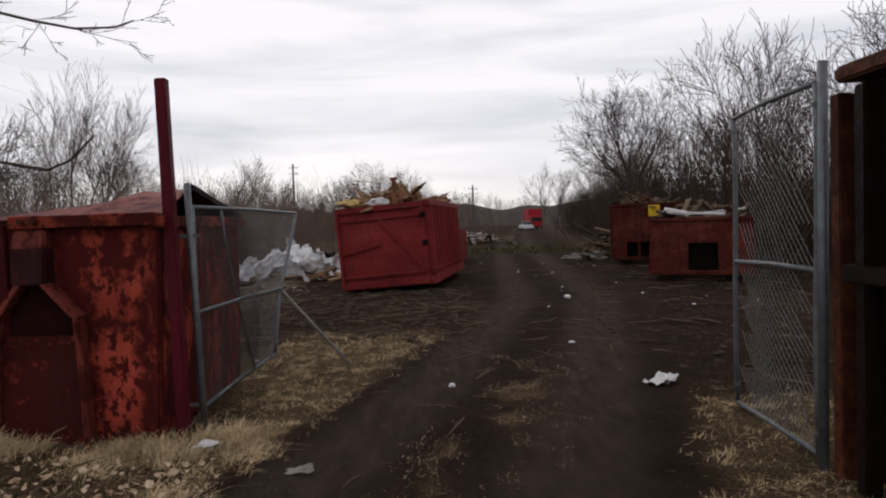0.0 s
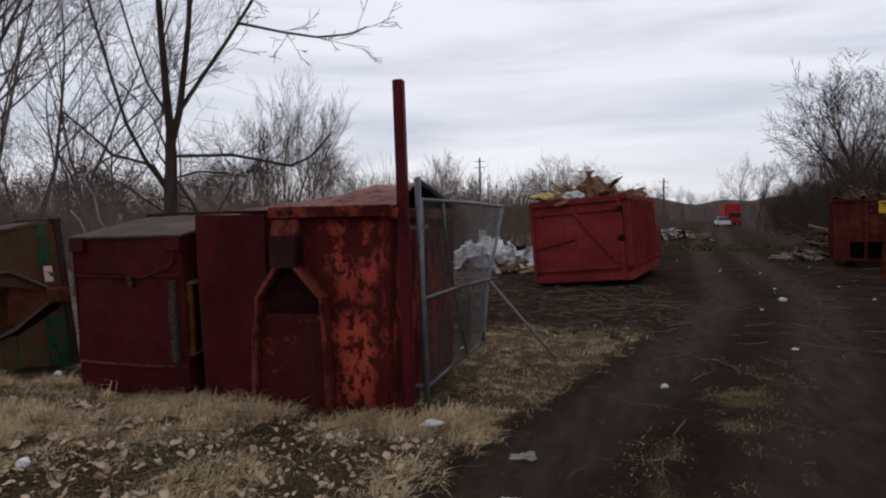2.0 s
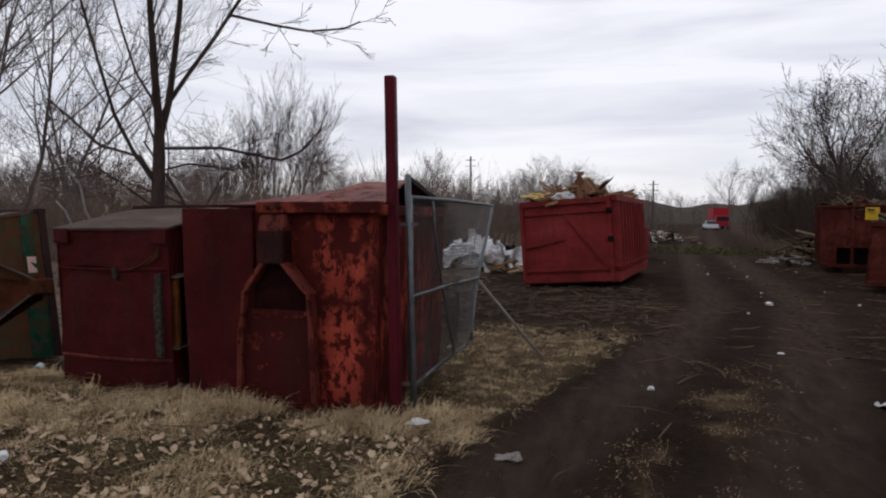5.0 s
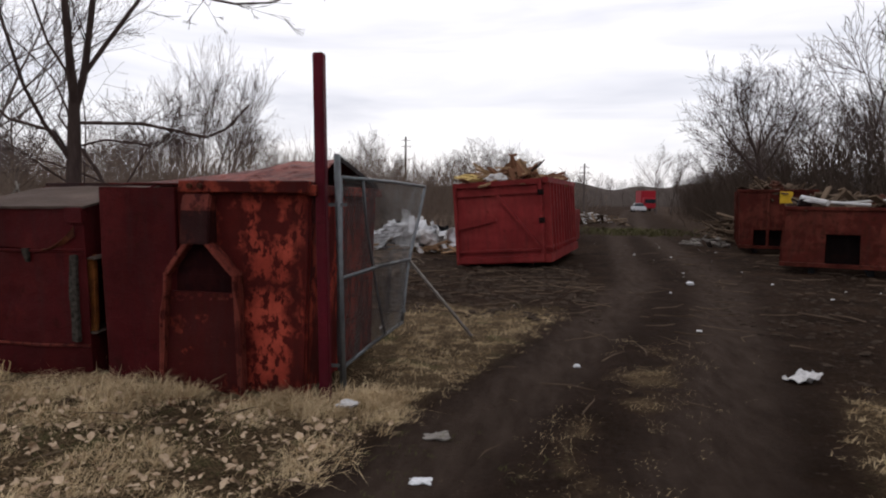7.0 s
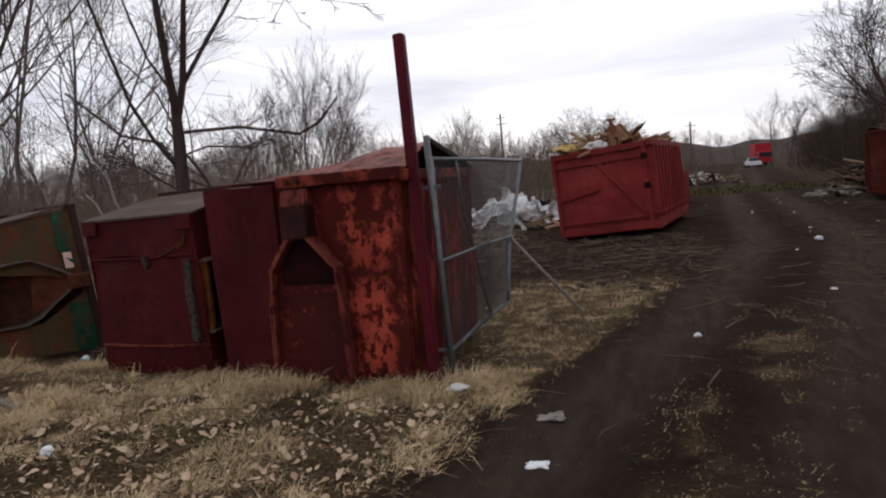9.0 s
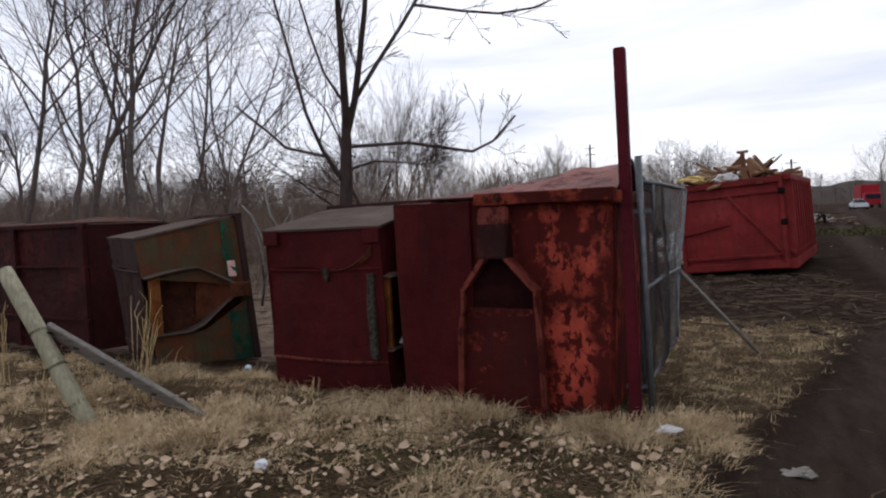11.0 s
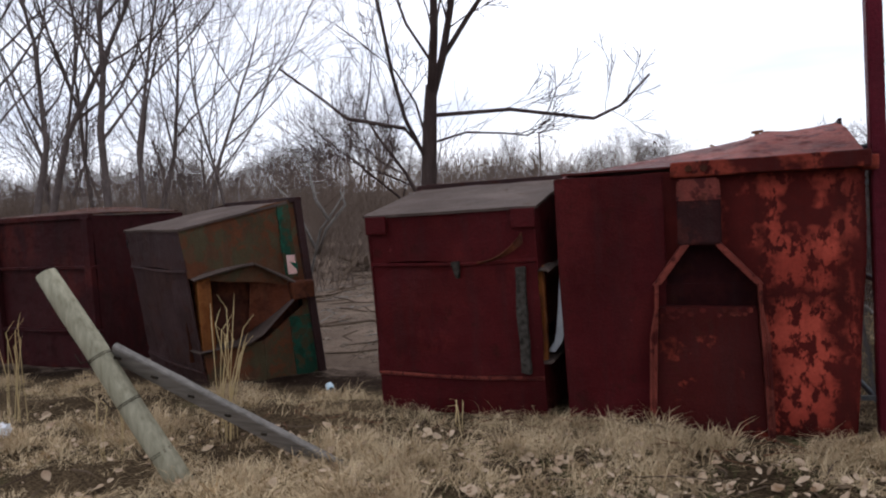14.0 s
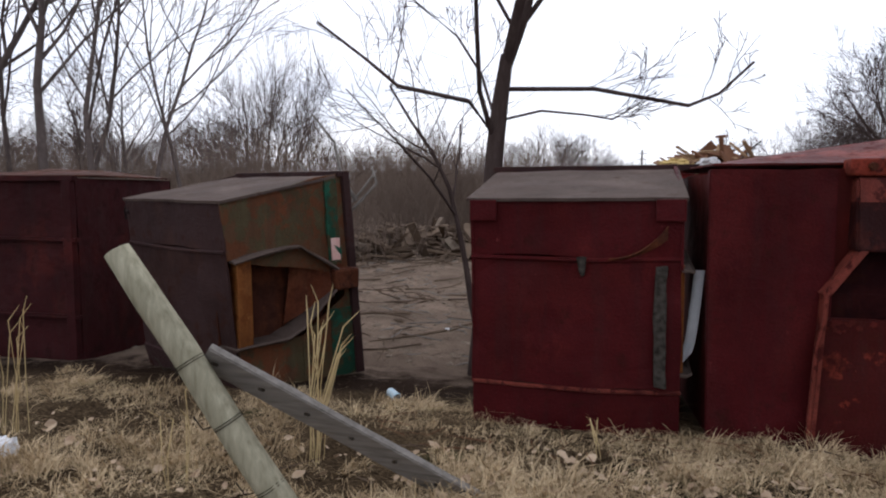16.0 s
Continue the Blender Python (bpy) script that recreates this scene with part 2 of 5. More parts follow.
lower = math_node(n, l, "MULTIPLY", span(0, 0.36, 0.70, 0.04), span(2, 0.08, 0.86, 0.05))
upper = math_node(n, l, "MULTIPLY", span(0, 0.36, 0.72, 0.04), span(2, 0.96, 1.26, 0.04))
high = math_node(n, l, "MULTIPLY", span(0, 0.12, 0.75, 0.10), math_node(n, l, "MULTIPLY", span(2, 1.2, 1.62, 0.06), noise_fac(n, l, vec, 3.2, 3, 0.46, 0.54)))
corner = math_node(n, l, "MULTIPLY", span(0, 0.79, 1.5, 0.03), noise_fac(n, l, vec, 6.0, 5, 0.45, 0.6, (1, 1, 0.25)))
fields = math_node(n, l, "ADD", math_node(n, l, "ADD", lower, upper), math_node(n, l, "ADD", high, corner))
holes = noise_fac(n, l, vec, 13.0, 6, 0.45, 0.50, (1, 1, 0.6), 0.66)
tint = mixed(n, l, noise_fac(n, l, vec, 2.5, 4), (0.40, 0.066, 0.040), (0.28, 0.042, 0.026))
col = mixed(n, l, noise_fac(n, l, vec, 3.0, 5, 0.3, 0.7), (0.085, 0.010, 0.008), (0.045, 0.007, 0.006))
col = mixed(n, l, math_node(n, l, "MULTIPLY", fields, holes), col, tint)
col = mixed(n, l, math_node(n, l, "MULTIPLY", noise_fac(n, l, vec, 5.0, 5, 0.5, 0.8, (2.2, 2.2, 0.22)), 0.5), col, (0.028, 0.008, 0.006))
grit = noise_fac(n, l, vec, 45.0, 4, 0.3, 0.7)
col = mixed(n, l, math_node(n, l, "MULTIPLY", grit, 0.25), col, (0.03, 0.008, 0.006))
l.new(col, b.inputs["Base Color"])
bumped(n, l, b, math_node(n, l, "ADD", math_node(n, l, "MULTIPLY", noise_fac(n, l, vec, 2.2, 3, 0.2, 0.8), 0.8), math_node(n, l, "MULTIPLY", grit, 0.05)), 0.7, 0.04)

# the ground: dark mud on the track, matted straw on the bank, brown litter elsewhere
m, n, l, b, vec = material("ground", 0.95)
GROUND = m


def zone(layer):
    a = n.new("ShaderNodeVertexColor")
    a.layer_name = layer
    s = n.new("ShaderNodeSeparateColor")
    l.new(a.outputs["Color"], s.inputs[0])
    return s.outputs


zr, zs, zf = zone("zones")[0:3]
ruts_attr = n.new("ShaderNodeVertexColor")
ruts_attr.layer_name = "zones"
zw = ruts_attr.outputs["Alpha"]
edge = noise_fac(n, l, vec, 4.5, 8, 0.25, 0.75, None, 0.68)
fine = noise_fac(n, l, vec, 28, 6, 0.3, 0.7, None, 0.7)
mid = noise_fac(n, l, vec, 1.1, 5, 0.3, 0.7)


def cut(zone_value, width=0.25):
    """The zone's edge, frayed by noise."""
    s = math_node(n, l, "ADD", math_node(n, l, "MULTIPLY", zone_value, 0.55), math_node(n, l, "MULTIPLY", edge, 0.45))
    r = n.new("ShaderNodeMapRange")
    r.inputs["From Min"].default_value, r.inputs["From Max"].default_value = 0.5 - width / 2, 0.5 + width / 2
    l.new(s, r.inputs["Value"])
    return r.outputs[0]


litter = mixed(n, l, mid, (0.020, 0.0115, 0.0075), (0.055, 0.033, 0.021))
chips = noise_fac(n, l, vec, 17, 4, 0.60, 0.66, (1, 1, 1), 0.6)
litter = mixed(n, l, math_node(n, l, "MULTIPLY", chips, 0.6), litter, (0.17, 0.125, 0.09))
litter = mixed(n, l, math_node(n, l, "MULTIPLY", fine, 0.6), litter, (0.010, 0.007, 0.006))
mud = mixed(n, l, mid, (0.014, 0.0082, 0.0058), (0.038, 0.0235, 0.0165))
mud = mixed(n, l, math_node(n, l, "MULTIPLY", noise_fac(n, l, vec, 9, 5, 0.35, 0.7, (1.6, 0.5, 1)), 0.6), mud, (0.009, 0.006, 0.0045))
mud = mixed(n, l, math_node(n, l, "MULTIPLY", fine, 0.4), mud, (0.055, 0.036, 0.026))
mud = mixed(n, l, math_node(n, l, "MULTIPLY", zw, 0.8), mud, mixed(n, l, noise_fac(n, l, vec, 5, 5, 0.3, 0.7, (1.5, 0.35, 1)), (0.044, 0.030, 0.0225), (0.082, 0.059, 0.046)))
straw = mixed(n, l, mid, (0.22, 0.155, 0.088), (0.11, 0.075, 0.043))
straw = mixed(n, l, noise_fac(n, l, vec, 38, 5, 0.35, 0.65, (1, 2.5, 1)), straw, (0.022, 0.014, 0.008))
straw = mixed(n, l, math_node(n, l, "MULTIPLY", noise_fac(n, l, vec, 1.7, 3, 0.60, 0.72), 0.5), straw, (0.10, 0.12, 0.045))
field = mixed(n, l, mid, (0.30, 0.222, 0.165), (0.13, 0.094, 0.070))
col = mixed(n, l, cut(zs, 0.4), litter, straw)
col = mixed(n, l, cut(zf), col, field)
col = mixed(n, l, cut(zr, 0.35), col, mud)
l.new(col, b.inputs["Base Color"])
gh = math_node(n, l, "ADD", math_node(n, l, "MULTIPLY", fine, 0.35), math_node(n, l, "MULTIPLY", edge, 0.6))
bumped(n, l, b, gh, 1.0, 0.07)


# ---- builders ----
def part(name, bm, mat, parent=None, label="", smooth=False):
    """A bmesh as one mesh object under a thing or a part."""
    me = bpy.data.meshes.new(name)
    bm.to_mesh(me)
    bm.free()
    me.materials.append(mat)
    if smooth:
        me.shade_smooth()
    ob = new(name, me)
    if parent:
        ob.parent = parent
    return tagged(ob, label) if label else ob


def thing(name, m, label, category, group="", kind=""):
    ob = new(name)
    ob.matrix_world = m
    return tagged(ob, label, category, group, kind)


def block(bm, x0, y0, z0, x1, y1, z1, bevel=0.0, m=None):
    r = bmesh.ops.create_cube(bm, size=1.0)
    vs = r["verts"]
    for v in vs:
        v.co = Vector(((x0 + x1) / 2 + v.co.x * (x1 - x0), (y0 + y1) / 2 + v.co.y * (y1 - y0), (z0 + z1) / 2 + v.co.z * (z1 - z0)))
    if m is not None:
        bmesh.ops.transform(bm, matrix=m, verts=vs)
    if bevel:
        es = list({e for v in vs for e in v.link_edges})
        bmesh.ops.bevel(bm, geom=es, offset=bevel, segments=2, affect="EDGES", profile=0.6)
    return bm


def hexa(bm, lower, upper, bevel=0.0):
    """A solid between two rings of four corners, each given in the same turn."""
    n_ = len(lower)
    a = [bm.verts.new(v) for v in lower]
    c = [bm.verts.new(v) for v in upper]
    fs = [bm.faces.new(a[::-1]), bm.faces.new(c)]
    fs += [bm.faces.new((a[i], a[(i + 1) % n_], c[(i + 1) % n_], c[i])) for i in range(n_)]
    bmesh.ops.recalc_face_normals(bm, faces=fs)
    if bevel:
        bmesh.ops.bevel(bm, geom=list({e for f in fs for e in f.edges}), offset=bevel, segments=2, affect="EDGES")
    return bm


def beam(bm, a, c, w, h=None, up=(0, 0, 1), bevel=0.0):
    """A bar of rectangular section from a to c."""
    a, c = Vector(a), Vector(c)
    h = h or w
    d = (c - a).normalized()
    u = Vector(up)
    if abs(d.dot(u)) > 0.98:
        u = Vector((0, 1, 0))
    s = d.cross(u).normalized()
    u = s.cross(d)
    ring = [(-s * w - u * h) / 2, (s * w - u * h) / 2, (s * w + u * h) / 2, (-s * w + u * h) / 2]
    return hexa(bm, [a + q for q in ring], [c + q for q in ring], bevel)


def tube(bm, pts, r, sides=8, cap=True):
    """A round rod through points; r is one radius or one a point."""
    pts = [Vector(p) for p in pts]
    rs = r if isinstance(r, (list, tuple)) else [r] * len(pts)
    rings = []
    for i, p in enumerate(pts):
        d = (pts[min(i + 1, len(pts) - 1)] - pts[max(i - 1, 0)]).normalized()
        u = Vector((1, 0, 0)) if abs(d.x) < 0.9 else Vector((0, 1, 0))
        s = d.cross(u).normalized()
        u = s.cross(d)
        rings.append([bm.verts.new(p + (s * math.cos(k * math.tau / sides) + u * math.sin(k * math.tau / sides)) * rs[i]) for k in range(sides)])
    for q, w in zip(rings, rings[1:]):
        for k in range(sides):
            bm.faces.new((q[k], q[(k + 1) % sides], w[(k + 1) % sides], w[k]))
    if cap:
        bm.faces.new(rings[0][::-1])
        bm.faces.new(rings[-1])
    return bm


def sheet(bm, grid, thick):
    """A plate through a grid of points, given a thickness."""
    vs = [[bm.verts.new(p) for p in row] for row in grid]
    fs = [bm.faces.new((vs[i][j], vs[i][j + 1], vs[i + 1][j + 1], vs[i + 1][j])) for i in range(len(vs) - 1) for j in range(len(vs[0]) - 1)]
    bmesh.ops.recalc_face_normals(bm, faces=fs)
    bmesh.ops.solidify(bm, geom=fs, thickness=thick)
    return bm


def bm_new():
    return bmesh.new()


def dented(bm, amount=0.012, scale=1.6, seed=0.0, cuts=5):
    """Cut the large faces finer and push them in and out."""
    bmesh.ops.subdivide_edges(bm, edges=[e for e in bm.edges if e.calc_length() > 0.5], cuts=cuts, use_grid_fill=True)
    bm.normal_update()
    for v in bm.verts:
        v.co += v.normal * amount * noise.noise(v.co * scale + Vector((seed, seed * 2, 7)))
    return bm


def raw_mesh(name, verts, faces, mat, parent=None, smooth=False):
    me = bpy.data.meshes.new(name)
    me.from_pydata(verts, [], faces)
    me.materials.append(mat)
    if smooth:
        me.shade_smooth()
    ob = new(name, me)
    if parent:
        ob.parent = parent
    return ob


# ---- ground ----
def track_centre(y):
    return float(np.interp(y, [-30, 0, 4.3, 7.7, 14.6, 25, 40, 134, 400], [-8, -1.1, 0.0, 0.95, 2.5, 3.2, 4.3, 15, 45]))


def strip_patch(x, y):
    """How much straw has kept between the ruts."""
    v = noise.noise(Vector((x * 2.6, y * 1.3, 6))) + 0.7 * noise.noise(Vector((x * 6.5, y * 4.0, 2)))
    return max(0.0, min(1.0, 0.45 + 1.1 * v))


def smooth_step(v, a, c):
    t = min(1.0, max(0.0, (v - a) / (c - a)))
    return t * t * (3 - 2 * t)


def bank(x, y):
    """How much of the grass bank is at a place."""
    off = track_centre(y) - x
    left = smooth_step(off, 1.35, 1.9) * (1 - smooth_step(y, 5.3, 6.0)) * (1 - smooth_step(-x, 30, 40))
    by_gate = smooth_step(off, 1.3, 1.8) * (1 - smooth_step(y, 9.6, 11.5)) * (1 - smooth_step(-x, 2.3, 3.0))
    right = smooth_step(-off, 1.45, 1.95) * (1 - smooth_step(y, 5.6, 6.6))
    return max(left, by_gate, right)


def height(x, y):
    off = x - track_centre(y)
    near = 1 - smooth_step(abs(y), 40, 90)
    ruts = -0.045 * (math.exp(-((off + 0.8) / 0.3) ** 2) + math.exp(-((off - 0.8) / 0.3) ** 2)) * near
    rough = 0.05 * noise.noise(Vector((x * 0.45, y * 0.45, 0))) + 0.025 * noise.noise(Vector((x * 1.9, y * 1.9, 3)))
    clods = 0.03 * noise.noise(Vector((x * 4.5, y * 4.5, 9))) * smooth_step(abs(off), 1.3, 2.0)
    bed = 0.12 * smooth_step(-x, 1.6, 4.0) * (1 - smooth_step(y, 5.0, 7.5)) * smooth_step(y, 0.5, 3.0)
    hollow = -0.16 * math.exp(-((x + 1.5) / 2.6) ** 2 - ((y - 19.8) / 3.2) ** 2)
    return ruts + (rough + clods) * near + bed + hollow


def steps(*spans):
    """Coordinates from spans of (start, end, step)."""
    return sorted({round(v, 3) for a, c, s in spans for v in np.arange(a, c + s / 2, s)})


gx = steps((-900, -120, 130), (-100, -30, 10), (-26, -14, 1.2), (-13, 6, 0.13), (6.5, 14, 0.6), (16, 50, 4), (60, 140, 20), (200, 900, 140))
gy = steps((-300, -20, 70), (-16, -2, 1.5), (-1, 13, 0.13), (13.4, 30, 0.4), (31, 60, 1.6), (66, 150, 8), (200, 1500, 130))
g_verts = [(x, y, height(x, y)) for y in gy for x in gx]
w_ = len(gx)
g_faces = [(j * w_ + i, j * w_ + i + 1, (j + 1) * w_ + i + 1, (j + 1) * w_ + i) for j in range(len(gy) - 1) for i in range(w_ - 1)]
ground = raw_mesh("ground", g_verts, g_faces, GROUND, None, True)
zones = ground.data.color_attributes.new("zones", "FLOAT_COLOR", "POINT")
z_flat = np.zeros((len(g_verts), 4), dtype=np.float32)
for k, (x, y, z) in enumerate(g_verts):
    off = x - track_centre(y)
    on_track = 1 - smooth_step(abs(off), 0.9, 2.1)
    middle = math.exp(-((off - 0.05) / 0.40) ** 2) * (1 - smooth_step(y, 6.5, 9.5)) * strip_patch(x, y)
    worn_thin = 0.75 + 0.25 * smooth_step(y, 2.4, 3.8) - 0.35 * max(0.0, noise.noise(Vector((x * 1.3, y * 1.3, 17))))
    strawy = max(bank(x, y) * worn_thin, middle)
    far = smooth_step(y, 24, 30) * smooth_step(-x, 4, 9) * (1 - smooth_step(y, 60, 90)) + 0.3 * smooth_step(y, 28, 38) * smooth_step(off, 2.0, 4.0)
    yard = 0.78 * smooth_step(-x, 3.6, 5.0) * smooth_step(y, 5.5, 7.0) * (1 - smooth_step(y, 20, 24))
    worn = math.exp(-((off + 0.95) / 0.45) ** 4) + math.exp(-((off - 0.75) / 0.5) ** 4)
    z_flat[k] = (max(0.0, on_track - middle), strawy, min(1.0, max(far, yard)), min(1.0, worn))
zones.data.foreach_set("color", z_flat.ravel())
tagged(ground, "muddy track, straw bank and littered dirt yard", "ground", "", "structure")


# ---- dumpsters by the track ----
def big_dumpster():
    """The patchy red front-load dumpster with a lifting pocket in its face and a buckled lid."""
    d = thing("dumpster", pose(-3.06, 5.2, 0.04, 0, 0, -0.5), "large rusty red steel dumpster with patchy flaking paint and buckled lid", "dumpster", "dumpsters along the bank")
    bm = bm_new()
    hexa(bm, [(-0.88, 0.02, 0), (0.84, 0, 0), (0.83, 2.05, 0), (-0.9, 2.05, 0)], [(-0.91, -0.03, 1.69), (0.90, 0.0, 1.69), (0.88, 2.05, 1.66), (-0.92, 2.05, 1.66)], 0.02)
    part("body", dented(bm, 0.03, 1.7, 3, 8), RED_FLAKED, d)
    bm = bm_new()
    hexa(bm, [(-0.90, -0.035, 0.02), (-0.24, -0.035, 0.02), (-0.24, 0.01, 0.02), (-0.90, 0.01, 0.02)], [(-0.935, -0.075, 1.70), (-0.24, -0.075, 1.70), (-0.24, -0.01, 1.70), (-0.935, -0.01, 1.70)], 0.008)
    part("front_panel", dented(bm, 0.02, 1.5, 5, 5), MAROON, d, "plain maroon steel panel")
    bm = bm_new()
    block(bm, -0.2, -0.10, 1.66, 0.90, 0.03, 1.76, 0.012)
    part("lip", dented(bm, 0.012, 3, 2, 5), RED_PATCHY, d)
    bm = bm_new()
    block(bm, 0.86, -0.05, 1.64, 0.95, 2.05, 1.73, 0.012)
    part("side_rail", bm, RED_PATCHY, d)
    # pocket: box on top, splayed cheeks, throat coloured dark for its shade, wide plate below
    bm = bm_new()
    hexa(bm, [(-0.165, -0.16, 1.24), (0.09, -0.16, 1.24), (0.09, 0.0, 1.24), (-0.165, 0.0, 1.24)], [(-0.165, -0.13, 1.55), (0.09, -0.13, 1.55), (0.09, 0.0, 1.55), (-0.165, 0.0, 1.55)], 0.012)
    bm2 = bm_new()
    hexa(bm2, [(-0.168, -0.142, 1.50), (0.093, -0.142, 1.50), (0.093, 0, 1.50), (-0.168, 0, 1.50)], [(-0.16, -0.10, 1.65), (0.085, -0.10, 1.65), (0.085, 0, 1.65), (-0.16, 0, 1.65)], 0.014)
    # box face in a darker red than its cap
    box_ = part("pocket_box", bm, RED_DARK, d, "protruding steel box")
    part("cap", bm2, RED_EDGE, box_)
    for s, xa, xb in ((-1, -0.115, -0.30), (1, 0.06, 0.295)):
        bm = bm_new()
        hexa(bm, [(xb - 0.025, -0.15, 0.99), (xb + 0.025, -0.15, 0.99), (xb + 0.025, 0.0, 0.99), (xb - 0.025, 0.0, 0.99)],
             [(xa - 0.025, -0.15, 1.25), (xa + 0.025, -0.15, 1.25), (xa + 0.025, 0.0, 1.25), (xa - 0.025, 0.0, 1.25)], 0.006)
        part("cheek", bm, RED_EDGE, d)
        bm = bm_new()
        xc = xb + s * 0.04
        tube(bm, [(xb, -0.14, 1.0), (xb + s * 0.005, -0.14, 0.84), (xc, -0.14, 0.66), (xc + s * 0.02, -0.13, 0.02)], 0.014, 6)
        beam(bm, (xb, -0.07, 0.99), (xc, -0.07, 0.03), 0.02, 0.15, (0, 1, 0))
        part("edge_rib", bm, RED_EDGE, d)
    bm = bm_new()
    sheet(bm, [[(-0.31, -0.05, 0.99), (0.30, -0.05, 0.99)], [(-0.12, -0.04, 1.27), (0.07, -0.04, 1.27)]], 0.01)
    part("pocket_throat", bm, THROAT, d, "pocket throat with its recess shade in the colour")
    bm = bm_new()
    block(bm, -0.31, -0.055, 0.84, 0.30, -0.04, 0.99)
    part("throat_plate", bm, THROAT, d, "throat plate with recess shade in its colour")
    bm = bm_new()
    hexa(bm, [(-0.34, -0.105, 0.01), (0.335, -0.105, 0.01), (0.335, 0, 0.01), (-0.34, 0, 0.01)], [(-0.30, -0.08, 0.85), (0.29, -0.08, 0.85), (0.29, 0, 0.85), (-0.30, 0, 0.85)], 0.01)
    part("pocket_plate", dented(bm, 0.015, 2, 8, 4), RED_SCUFFED, d)
    rng_ = random.Random(9)
    bm = bm_new()
    for k in range(26):
        x, z = rng_.uniform(-0.27, 0.25), 0.83 - abs(rng_.gauss(0, 0.022))
        if -0.02 < x < 0.06:
            continue
        r_ = rng_.uniform(0.008, 0.024)
        hexa(bm, [(x + r_ * rng_.uniform(0.7, 1.2) * math.cos(q * math.tau / 7), -0.0835, z + r_ * rng_.uniform(0.5, 1.3) * math.sin(q * math.tau / 7)) for q in range(7)][::-1],
             [(x + r_ * 0.9 * math.cos(q * math.tau / 7), -0.0855, z + r_ * 0.8 * math.sin(q * math.tau / 7)) for q in range(7)][::-1])
    tagged(part("paint_flakes", bm, LID_RED, d), "faded orange-red paint flakes", "", "", "stuff")
    for x in (-0.09, 0.0):
        bm = bm_new()
        tube(bm, [(x, -0.09, 1.712), (x, -0.13, 1.712)], 0.022, 8)
        part("bolt", bm, RUST_BROWN, d)
    # lid, folded up to a peak over the right-hand side
    rows = []
    for i in range(9):
        v = i / 8
        row = []
        for j in range(13):
            u = j / 12
            y = 0.02 + 2.03 * v
            peak = max(0.0, 1 - abs(y - 0.72) / (0.72 if y < 0.72 else 1.32))
            fold = 0.035 * max(0.0, 1 - abs(u - 0.62 - 0.35 * v) / 0.10)
            z = 1.735 + 0.265 * peak * (u ** 0.9) + fold * peak + 0.012 * noise.noise(Vector((u * 5, v * 5, 1)))
            row.append((-0.9 + 1.80 * u, y, z))
        rows.append(row)
    bm = bm_new()
    sheet(bm, rows, 0.012)
    lid = part("lid", bm, LID_RED, d, "buckled faded red steel lid")
    bm = bm_new()
    beam(bm, (0.90, 0.70, 1.985), (0.90, 2.05, 1.735), 0.02, 0.05)
    part("lid_edge", bm, DARK_STEEL, lid)


